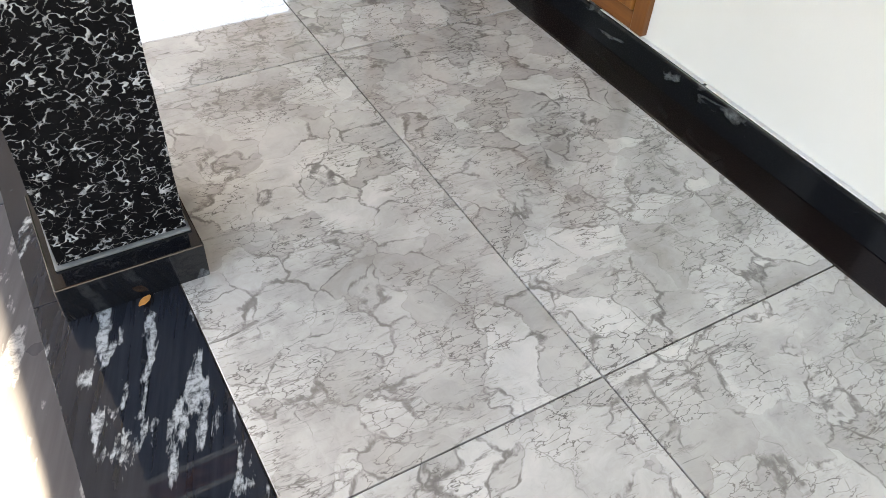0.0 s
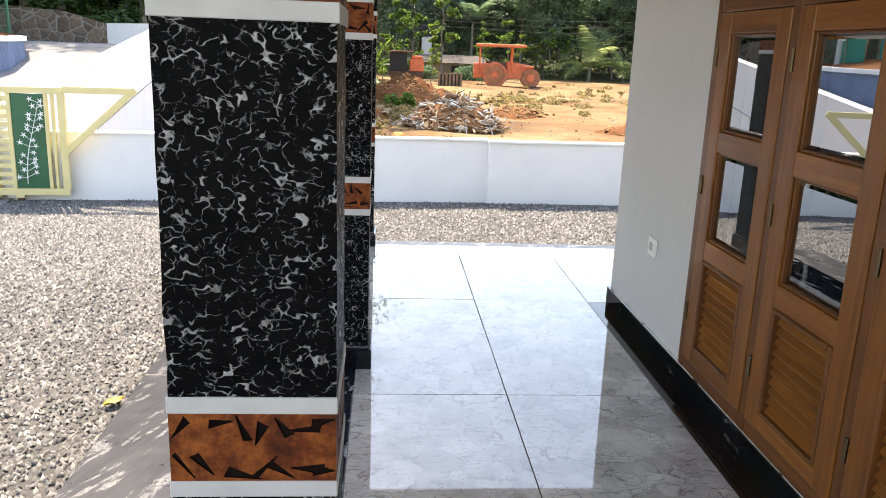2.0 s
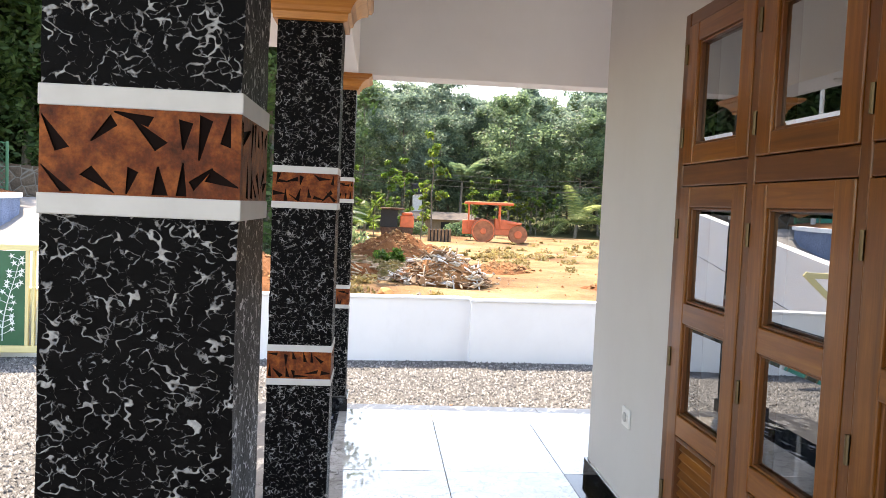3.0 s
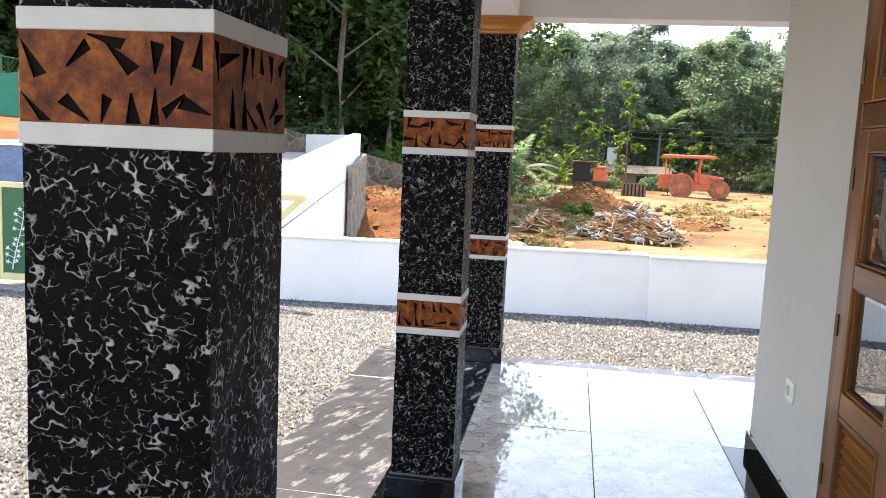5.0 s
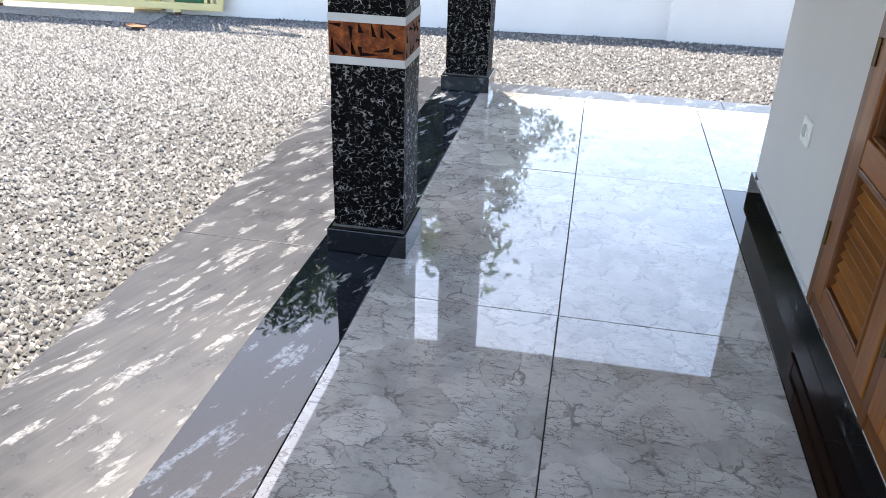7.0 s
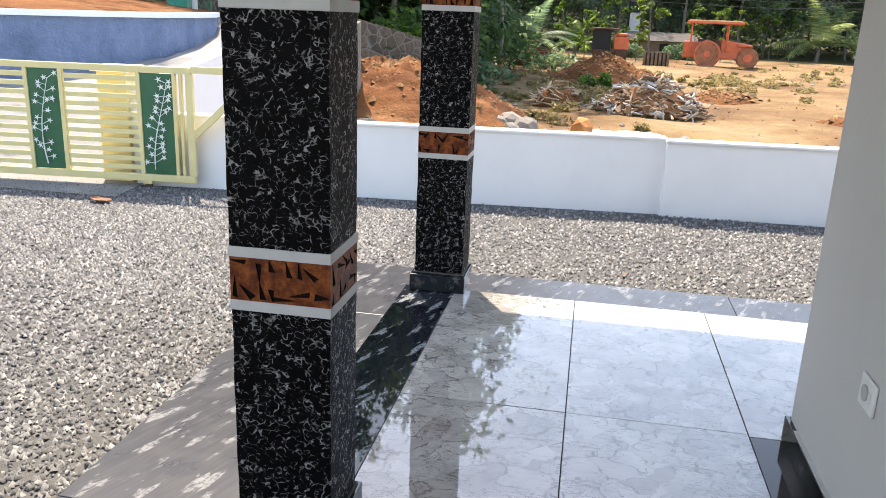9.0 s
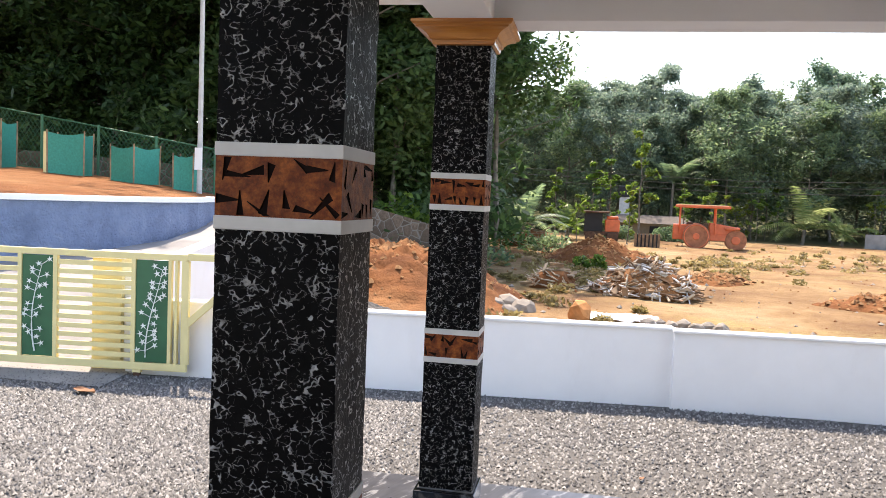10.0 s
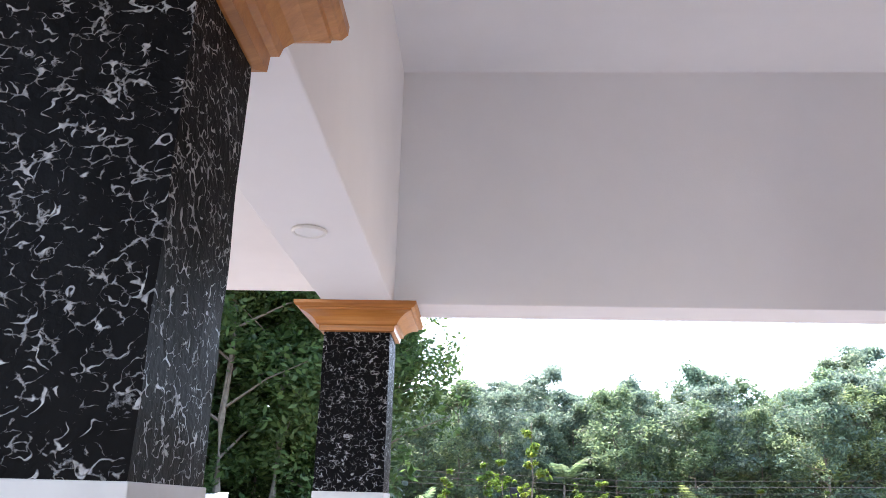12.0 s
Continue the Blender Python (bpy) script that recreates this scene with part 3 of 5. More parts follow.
pillar(PILLARS[0], 1, 0.208, 0.438, 0.215, (0.661, 0.815), (1.319, 1.471), 2.02, 0.098, 0.054)
pillar(PILLARS[1], 2, 0.204, 0.443, 0.205, (0.641, 0.795), (1.313, 1.472), 2.01, 0.108, 0.030)
pillar(PILLARS[2], 3, 0.192, 0.431, 0.200, (0.660, 0.812), (1.337, 1.500), 2.05, 0.098, 0.034)

# ---------------------------------------------------------------- window


def bm_frame_members(x0, x1, rects):
    bm = bmesh.new()
    for y0, y1, z0, z1 in rects:
        bm_box(bm, x0, y0, z0, x1, y1, z1, 0.004)
    return bm


def bm_bevel_pane(x, y0, y1, z0, z1, b=0.014, d=0.003):
    """A pane with a ground bevel round its edge."""
    bm = bmesh.new()
    o = [bm.verts.new((x + d, y, z)) for y, z in ((y0, z0), (y1, z0), (y1, z1), (y0, z1))]
    i = [bm.verts.new((x, y, z)) for y, z in ((y0 + b, z0 + b), (y1 - b, z0 + b), (y1 - b, z1 - b), (y0 + b, z1 - b))]
    bm.faces.new(i[::-1])
    for k in range(4):
        bm.faces.new((o[k], i[k], i[(k + 1) % 4], o[(k + 1) % 4]))
    bmesh.ops.recalc_face_normals(bm, faces=bm.faces[:])
    return bm


def leaf(parent, y0, y1, z0, z1, panes, louvre):
    """One sash: stiles, rails, beadings, bevelled panes and maybe a louvred panel below."""
    s = 0.085
    sash = part("sash", bm_frame_members(1.696, 1.742, ((y0, y0 + s, z0, z1), (y1 - s, y1, z0, z1))), M_TEAK_V, parent)
    levels = sorted([p for p in panes] + ([louvre] if louvre else []))
    edges = [z0] + [q for p in levels for q in p] + [z1]
    for a, b in zip(edges[0::2], edges[1::2]):
        part("rail", bm_frame_members(1.698, 1.740, ((y0 + s - 0.002, y1 - s + 0.002, a, b),)), M_TEAK_H, sash)
    for a, b in panes:
        bead = bmesh.new()
        yy0, yy1, t = y0 + s, y1 - s, 0.009
        for r in ((yy0, yy0 + t, a, b), (yy1 - t, yy1, a, b), (yy0 + t, yy1 - t, a, a + t), (yy0 + t, yy1 - t, b - t, b)):
            bm_box(bead, 1.706, r[0], r[2], 1.734, r[1], r[3], 0.003)
        part("beading", bead, M_TEAK_F, sash)
        pane = part("pane", bm_bevel_pane(1.718, yy0 + t, yy1 - t, a + t, b - t), M_GLASS, sash, "bevelled reflective glass pane")
        pane.visible_shadow = False
    if louvre:
        a, b = louvre
        yy0, yy1 = y0 + s, y1 - s
        mould = bmesh.new()
        for r in ((yy0, yy0 + 0.016, a, b), (yy1 - 0.016, yy1, a, b), (yy0 + 0.016, yy1 - 0.016, a, a + 0.014), (yy0 + 0.016, yy1 - 0.016, b - 0.014, b)):
            bm_box(mould, 1.692, r[0], r[2], 1.734, r[1], r[3], 0.005)
        part("moulding", mould, M_TEAK_F, sash)
        n = 10
        pitch = (b - a - 0.028) / n
        for k in range(n):
            z = a + 0.014 + (k + 0.5) * pitch
            sl = box(-0.004, yy0 + 0.016, -0.021, 0.004, yy1 - 0.016, 0.021, 0.003)
            bmesh.ops.rotate(sl, verts=sl.verts[:], cent=(0, 0, 0), matrix=Matrix.Rotation(radians(36), 3, 'Y'))
            bmesh.ops.translate(sl, verts=sl.verts[:], vec=(1.721, 0, z))
            part("louvre_slat", sl, M_TEAK_H, sash)
    return sash


def hinge(parent, y, z):
    bm = bmesh.new()
    bm_tube(bm, [(1.694, y, z - 0.035), (1.694, y, z + 0.035)], 0.006, 8)
    part("hinge", bm, M_STEEL, parent, "dull brass butt hinge")


window = thing("window_1", "three-bay varnished teak window with glazed sashes and louvred lower panels", "window", kind="structure")
y0, y1, z0, z1 = WIN
sash_y = [(3.075, 3.592), (2.515, 3.030), (1.955, 2.470)]
members = [(y0, 1.955, z0, z1), (3.592, y1, z0, z1), (2.470, 2.515, z0, z1), (3.030, 3.075, z0, z1)]
part("window_frame", bm_frame_members(1.700, 1.82, members), M_TEAK_F, window)
for a, b in sash_y:
    for c, d in ((z0, 0.145), (1.455, 1.53), (2.033, z1)):
        part("crosspiece", bm_frame_members(1.702, 1.80, ((a, b, c, d),)), M_TEAK_FH, window)
for a, b in sash_y:
    leaf(window, a + 0.003, b - 0.003, 0.148, 1.452, [(0.635, 0.965), (1.04, 1.38)], (0.205, 0.56))
    leaf(window, a + 0.003, b - 0.003, 1.533, 2.030, [(1.60, 1.965)], None)
    for z in (0.33, 0.83, 1.30, 1.63, 1.93):
        hinge(window, b + 0.004, z)

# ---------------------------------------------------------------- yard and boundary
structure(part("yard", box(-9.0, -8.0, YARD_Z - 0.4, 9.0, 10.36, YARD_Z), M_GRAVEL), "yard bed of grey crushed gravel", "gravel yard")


def boundary():
    w = thing("boundary_wall", "low white-painted boundary wall with a thin coping", "wall", kind="structure")
    # runs slightly off square to the porch
    rows = (((-3.75, 9.86), (1.76, 10.36), 0.235), ((1.762, 10.27), (9.0, 10.79), 0.225))
    for (xa, ya), (xb, yb), top in rows:
        ln = math.hypot(xb - xa, yb - ya)
        m = Matrix.Translation((xa, ya, 0)) @ Matrix.Rotation(math.atan2(yb - ya, xb - xa), 4, 'Z')
        b = box(0, 0, -2.6, ln, 0.15, top - 0.03, 0.004)
        b.transform(m)
        part("wall_panel", b, M_BOUND, w)
        b = box(-0.01, -0.02, top - 0.028, ln + 0.01, 0.17, top, 0.006)
        b.transform(m)
        part("coping", b, M_BOUND, w)
    return w


boundary()

# ---------------------------------------------------------------- ground beyond the yard
FIELD_Z = -1.3


def smooth(a, b, v):
    t = np.clip((v - a) / (b - a), 0, 1)
    return t * t * (3 - 2 * t)


gx = np.concatenate((np.linspace(-600, -60, 12), np.linspace(-50, 70, 161), np.linspace(85, 600, 12)))
gy = np.concatenate((np.linspace(-300, -20, 8), np.linspace(-10, 9, 8), np.linspace(9.9, 80, 141), np.linspace(82, 140, 24), np.linspace(160, 900, 12)))
GX, GY = np.meshgrid(gx, gy)
h = FIELD_Z + 0.05 * np.sin(GX * 0.31 + 1.2 * np.sin(GY * 0.17)) * np.sin(GY * 0.23 + 0.6) + 0.05 * np.sin(GX * 1.3 + GY * 0.7)
h = h + 9.0 * smooth(92, 150, GY) + 5.0 * smooth(25, 80, GX) * smooth(60, 110, GY)
h = h + 2.4 * smooth(-6, -12, GX) * smooth(24, 30, GY)
nx, ny = len(gx), len(gy)
gv = np.stack((GX.ravel(), GY.ravel(), h.ravel()), 1)
gf = [(j * nx + i, j * nx + i + 1, (j + 1) * nx + i + 1, (j + 1) * nx + i) for j in range(ny - 1) for i in range(nx - 1)]
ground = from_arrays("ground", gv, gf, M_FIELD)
ground.data.polygons.foreach_set("use_smooth", [True] * len(ground.data.polygons))
structure(ground, "ochre bare earth field with patches of dry grass", "ground")


def mound(name, label, cx, cy, rx, ry, base, height, mat, seed, lumps=0.25, category="earth mound"):
    """A loose heap with an uneven outline."""
    n, k = 120, 44
    vs, fs = [], []
    for a in range(k):
        for b in range(n):
            r, th = a / (k - 1), b * math.tau / n
            w = noise.noise(Vector((math.cos(th) * 1.7, math.sin(th) * 1.7, seed)))
            rr = r * (1 + 0.22 * w)
            x, y = cx + rx * rr * math.cos(th), cy + ry * rr * math.sin(th)
            z = height * (1 - r ** 1.6) * (1 + 0.3 * noise.noise(Vector((x * 0.6, y * 0.6, seed))))
            z += lumps * height * (noise.turbulence(Vector((x * 1.8, y * 1.8, seed)), 4, False) + 0.5 * noise.noise(Vector((x * 3.2, y * 3.2, seed))) + 0.4 * noise.noise(Vector((x * 8, y * 8, seed))) + 0.3 * noise.noise(Vector((x * 17, y * 17, seed)))) * (1 - r) ** 0.5
            vs.append((x, y, base + z - 0.12 * (a == k - 1)))
    for a in range(k - 1):
        for b in range(n):
            fs.append((a * n + b, (a + 1) * n + b, (a + 1) * n + (b + 1) % n, a * n + (b + 1) % n))
    ob = from_arrays(name, vs, fs, mat)
    ob.data.polygons.foreach_set("use_smooth", [True] * len(ob.data.polygons))
    if mat is M_RED:
        rng = random.Random(int(seed * 10))
        bm = bmesh.new()
        for v in rng.sample(vs, 700):
            q = 0.02 + 0.10 * rng.random() ** 3
            ring = [bm.verts.new(Vector(v) + Vector((math.cos(a + q * 90) * q * rng.uniform(0.7, 1.3), math.sin(a + q * 90) * q * rng.uniform(0.7, 1.3), rng.uniform(-0.3, 0.5) * q))) for a in (0, 1.3, 2.5, 3.8, 5.0)]
            tip = bm.verts.new(Vector(v) + Vector((0, 0, q * rng.uniform(0.7, 1.2))))
            for i in range(5):
                bm.faces.new((ring[i], ring[(i + 1) % 5], tip))
        tagged(part("loose_earth", bm, M_CLOD, ob), "loose orange-brown clods on the heap", kind="stuff")
    return tagged(ob, label, category)


M_CLOD = plain("orange_brown_clods", (0.30, 0.15, 0.06), 0.95, vary=0.45, scale=2.5, bump=0.5, bump_scale=20)
mound("earth_mound", "large heap of loose orange laterite beside the ramp wall", -4.3, 22.4, 4.0, 4.0, FIELD_Z - 0.05, 1.55, M_RED, 3.1, 0.16)
mound("earth_mound", "low heap of red-orange earth behind the debris", 1.5, 40.5, 3.0, 2.6, FIELD_Z - 0.05, 1.1, M_RED, 8.4, 0.2)
mound("earth_mound", "small spread heap of red earth", 5.6, 33.0, 1.9, 1.2, FIELD_Z - 0.05, 0.35, M_RED, 5.4, 0.4)
mound("earth_mound", "small spread heap of orange earth in the field", 9.8, 27.5, 2.2, 1.2, FIELD_Z - 0.05, 0.42, M_RED, 1.4, 0.5)
mound("gravel_mound", "small heap of grey gravel behind the boundary wall", -3.0, 16.2, 1.5, 1.2, -1.3, 0.75, M_GRAVEL, 2.2, 0.1, "gravel heap")


def rock(label, at, size, seed, mat):
    bm = bmesh.new()
    bmesh.ops.create_icosphere(bm, subdivisions=2, radius=1.0)
    for v in bm.verts:
        n = noise.noise_vector(v.co * 1.1 + Vector((seed, 0, 0)))
        v.co += n * 0.35
        v.co = Vector((v.co.x * size[0], v.co.y * size[1], v.co.z * size[2]))
    low = min(v.co.z for v in bm.verts)
    for v in bm.verts:
        v.co.z = max(v.co.z, low * 0.6)
    ob = part("rock", bm, mat)
    ob.location = (at[0], at[1], at[2] - low * 0.58)
    return tagged(ob, label, "rock", "field rocks")


M_ROCK_O = plain("orange_laterite_block", (0.46, 0.19, 0.06), 0.9, vary=0.3, scale=5, bump=0.6, bump_scale=20)
for k, (x, y, s, m) in enumerate(((-1.25, 21.5, 0.33, M_ROCK), (-0.9, 21.8, 0.40, M_ROCK), (-0.55, 21.6, 0.34, M_ROCK), (-0.85, 21.2, 0.25, M_ROCK), (-2.9, 21.3, 0.38, M_ROCK_O), (-2.4, 21.6, 0.3, M_ROCK_O))):
    rock("weathered boulder lying on the bare earth", (x, y, FIELD_Z - 0.05), (s, s * 0.8, s * 0.75), k * 3.7, m)
rock("upright orange laterite block behind the boundary wall", (0.86, 20.9, FIELD_Z - 0.05), (0.26, 0.22, 0.36), 44.0, M_ROCK_O)
for k in range(7):
    rock("pale grey broken stone on the earth", (2.35 + k * 0.27, 20.9 + 0.2 * (k % 2), FIELD_Z - 0.05), (0.18, 0.14, 0.14), 60 + k * 2.1, M_ROCK)

# pale sheet spread on the earth
bm = bmesh.new()
bmesh.ops.create_grid(bm, x_segments=26, y_segments=12, size=0.5)
for v in bm.verts:
    q = 1 + 0.35 * noise.noise(Vector((v.co.x * 4, v.co.y * 4, 3.0)))
    v.co = Vector((v.co.x * q * 1.8 + 1.65, v.co.y * q * 1.1 + 21.4, FIELD_Z + 0.10 + 0.07 * noise.noise(v.co * 5) + 0.05 * noise.noise(v.co * 14)))
sheet = part("plastic_sheet", bm, M_WHITE)
sheet.modifiers.new("thickness", 'SOLIDIFY').thickness = 0.01
tagged(sheet, "crumpled white plastic sheet spread on bare earth", "plastic sheet")


def debris(name, label, cx, cy, rx, ry, hgt, count, mats, seed, long=1.0):
    """A heap of branches, roots and broken boards."""
    rng = random.Random(seed)
    top = thing(name, label, "debris pile", (cx, cy, FIELD_Z))
    core = bmesh.new()
    bmesh.ops.create_icosphere(core, subdivisions=3, radius=1.0)
    for v in core.verts:
        v.co = Vector((v.co.x * rx * 0.85, v.co.y * ry * 0.85, max(v.co.z, -0.05) * hgt * 0.75)) + noise.noise_vector(v.co * 3.3) * 0.16
    part("earth_core", core, M_RED, top)
    for g, mat in enumerate(mats):
        bm = bmesh.new()
        for k in range(count // len(mats)):
            a, r = rng.uniform(0, math.tau), rng.random() ** 0.6
            x, y = rx * r * math.cos(a), ry * r * math.sin(a)
            z = hgt * (1 - r ** 1.7) * rng.uniform(0.6, 1.0) + 0.03
            d = Vector((rng.uniform(-1, 1), rng.uniform(-0.8, 0.8), rng.uniform(-0.35, 0.3))).normalized()
            ln = rng.uniform(0.25, 0.8) * long
            p = Vector((x, y, z))
            if rng.random() < 0.75:
                q = p + d * ln * 0.5 + Vector((0, 0, rng.uniform(-0.08, 0.1)))
                bm_tube(bm, [p - d * ln * 0.5, p, q], [0.035 * rng.uniform(0.5, 1.5), 0.03, 0.012], 5)
            else:
                b = box(-ln * 0.4, -0.09, -0.015, ln * 0.4, 0.09, 0.015)
                b.transform(Matrix.Translation(p) @ d.to_track_quat('X', 'Z').to_matrix().to_4x4() @ Matrix.Rotation(rng.uniform(-1, 1), 4, 'X'))
                join(bm, b)
        part("branch_litter", bm, mat, top)
    return top


M_DEBRIS2 = plain("pale_dry_bark", (0.38, 0.30, 0.21), 0.9, vary=0.3, scale=4)
M_PALE = plain("pale_broken_board", (0.52, 0.49, 0.45), 0.85, vary=0.3, scale=3)
M_DEBRIS3 = plain("brown_root_wood", (0.20, 0.12, 0.07), 0.9, vary=0.4, scale=4)
debris("debris_pile", "pile of bleached branches, roots and broken boards on bare earth", 2.75, 27.4, 1.75, 1.4, 1.15, 460, (M_DEBRIS, M_DEBRIS2, M_DEBRIS3, M_PALE), 5)
debris("root_pile", "small heap of brown roots and pale rubble beside the larger pile", -0.1, 28.4, 0.9, 0.7, 0.7, 70, (M_DEBRIS, M_DEBRIS2), 9)
debris("branch_pile", "heap of pale cut branches near the trees", -2.7, 52.0, 2.2, 1.2, 1.3, 110, (M_DEBRIS2, M_DEBRIS3), 12, 2.2)

# ---------------------------------------------------------------- ramp, retaining walls, gate
RAMP = ((-3.72, 10.0), (-4.45, 20.2))


def road_z(y):
    return min(-0.53 + 0.125 * max(y - 10.0, 0), 1.05)


def loft(name, left, right, mat, segs=1, zoff=0.0):
    vs, fs = [], []
    for l, r in zip(left, right):
        for k in range(segs + 1):
            t = k / segs
            p = Vector(l).lerp(Vector(r), t)
            p.z += 0.02 * noise.noise(p * 0.9)
            vs.append(p)
    w = segs + 1
    for i in range(len(left) - 1):
        for k in range(segs):
            fs.append((i * w + k, i * w + k + 1, (i + 1) * w + k + 1, (i + 1) * w + k))
    return from_arrays(name, vs, fs, mat)


ys_r = [9.2, 10.0, 11.5, 13, 15, 17, 19, 21, 23, 26.5]
left_x = [-16, -16, -14.5, -10.6, -8.3, -7.3, -7.5, -8.3, -13, -18]
right_x = [-3.6, -3.7, -3.8, -3.9, -4.05, -4.2, -4.35, -4.6, -5.5, -7.0]
road = loft("road", [(x, y, road_z(y)) for x, y in zip(left_x, ys_r)], [(x, y, road_z(y)) for x, y in zip(right_x, ys_r)], M_CONC, 6)
structure(road, "grey concrete ramp road rising from the gate", "road")


def strip_wall(name, label, pts, thick, mat, cap=None, cap_h=0.08, cap_out=0.05):
    """A wall along plan points (x, y, bottom, top), with an optional coping."""
    top = thing(name, label, "wall", kind="structure")
    for mode in ("wall_face", "coping"):
        if mode == "coping" and not cap:
            continue
        bm = bmesh.new()
        rings = []
        for i, (x, y, b, t) in enumerate(pts):
            p, q = pts[max(i - 1, 0)], pts[min(i + 1, len(pts) - 1)]
            d = Vector((q[0] - p[0], q[1] - p[1], 0)).normalized()
            s = Vector((-d.y, d.x, 0))
            o, zz = (0.0, (b, t)) if mode == "wall_face" else (cap_out, (t, t + cap_h))
            c = Vector((x, y, 0))
            rings.append([bm.verts.new(c + s * k + Vector((0, 0, z))) for k, z in ((-o, zz[0]), (thick + o, zz[0]), (thick + o, zz[1]), (-o, zz[1]))])
        for u, v in zip(rings, rings[1:]):
            for k in range(4):
                bm.faces.new((u[k], v[k], v[(k + 1) % 4], u[(k + 1) % 4]))
        bm.faces.new(rings[0])
        bm.faces.new(rings[-1][::-1])
        bmesh.ops.recalc_face_normals(bm, faces=bm.faces[:])
        part(mode, bm, mat if mode == "wall_face" else cap, top)
    return top


ramp_pts = []
for t in np.linspace(0, 1, 12):
    x, y = RAMP[0][0] + t * (RAMP[1][0] - RAMP[0][0]), RAMP[0][1] + t * (RAMP[1][1] - RAMP[0][1])
    ramp_pts.append((x, y, -1.6, 0.46 + 1.18 * t))
strip_wall("ramp_wall", "white-painted parapet wall climbing beside the ramp", ramp_pts, 0.2, M_BOUND)
stone = []
for t in np.linspace(0.84, 1.004, 5):
    x, y = RAMP[0][0] + t * (RAMP[1][0] - RAMP[0][0]), RAMP[0][1] + t * (RAMP[1][1] - RAMP[0][1])
    stone.append((x + 0.06, y, -1.6, 0.46 + 1.18 * t - 0.55 - 0.06 * math.sin(t * 30)))
strip_wall("masonry_footing", "rough rubble masonry under the ramp parapet", stone, -0.1, M_MASONRY)
strip_wall("end_wall", "grey-white wall closing the top of the ramp", [(-4.6, 20.4, -1.0, 1.62), (-5.4, 23.0, -0.5, 1.64), (-7.7, 26.0, -0.5, 1.64)], 0.18, M_BOUND)

blue_plan = [(-18, 10.6), (-12.5, 12.3), (-10.2, 13.2), (-8.9, 14.1), (-8.0, 15.3), (-7.45, 16.8), (-7.4, 18.4), (-7.75, 20.0), (-8.3, 21.3)]
strip_wall("retaining_wall", "blue-washed rough plaster retaining wall with a white coping", [(x, y, -1.0, 1.06 + 0.004 * (y - 10)) for x, y in blue_plan], 0.25, M_BLUE, M_WHITE, 0.10, 0.06)

# soil terrace above the blue wall
inner = [(x - 0.15, y + 0.22, 1.10 + 0.004 * (y - 10)) for x, y in blue_plan]
outer = [(-26, 22, 2.1), (-20, 23.4, 2.0), (-17, 23.6, 1.9), (-15, 23.8, 1.78), (-13.6, 24.0, 1.66), (-12.4, 24.1, 1.55), (-11.3, 24.2, 1.42), (-10.4, 24.2, 1.3), (-9.6, 24.2, 1.2)]
terrace = loft("terrace", inner, outer, M_RED, 10)
structure(terrace, "sloping terrace of bare red laterite earth", "ground")
strip_wall("rubble_wall", "low dark rubble wall behind the wire fence", [(-30, 25.0, 0.5, 2.75), (-18, 25.4, 0.5, 2.45), (-13, 25.8, 0.5, 2.2), (-9.2, 26.2, 0.3, 1.95), (-6.6, 27.2, -1, 1.2), (-4.0, 30.0, -1.5, 0.35)], 0.5, M_STONEWALL)


def wire_fence():
    f = thing("wire_fence", "green chain-link fence on green posts along the terrace", "fence")
    a, b = Vector((-19.5, 24.3, 0)), Vector((-10.1, 24.6, 0))

    def zs(t):
        return 2.15 - 0.85 * t, 4.0 - 1.42 * t
    for t in np.linspace(0, 1, 6):
        lo, hi = zs(t)
        p = a.lerp(b, t)
        part("post", bm_tube(bmesh.new(), [(p.x, p.y, lo - 0.2), (p.x, p.y, hi + 0.05)], 0.045, 8), M_NETWIRE, f)
    bm = bmesh.new()
    n = 64
    for k in range(-8, n):
        for s in (0, 1):
            t0, t1 = k / n, (k + 8) / n
            t0c, t1c = max(t0, 0), min(t1, 1)
            u0, u1 = (t0c - t0) / (t1 - t0), (t1c - t0) / (t1 - t0)
            if s:
                u0, u1 = 1 - u0, 1 - u1
            pts = []
            for t, u in ((t0c, u0), (t1c, u1)):
                lo, hi = zs(t)
                p = a.lerp(b, t)
                pts.append(Vector((p.x, p.y, lo + (hi - lo) * u)))
            if (pts[1] - pts[0]).length > 0.05:
                bm_tube(bm, pts, 0.008, 3, False)
    part("chain_link", bm, M_NETWIRE, f, "thin green wire mesh")
    for e in (0, 1):
        p, q = a.copy(), b.copy()
        p.z, q.z = zs(0)[e], zs(1)[e]
        part("rail_wire", bm_tube(bmesh.new(), [p, q], 0.02, 5), M_NETWIRE, f)


wire_fence()


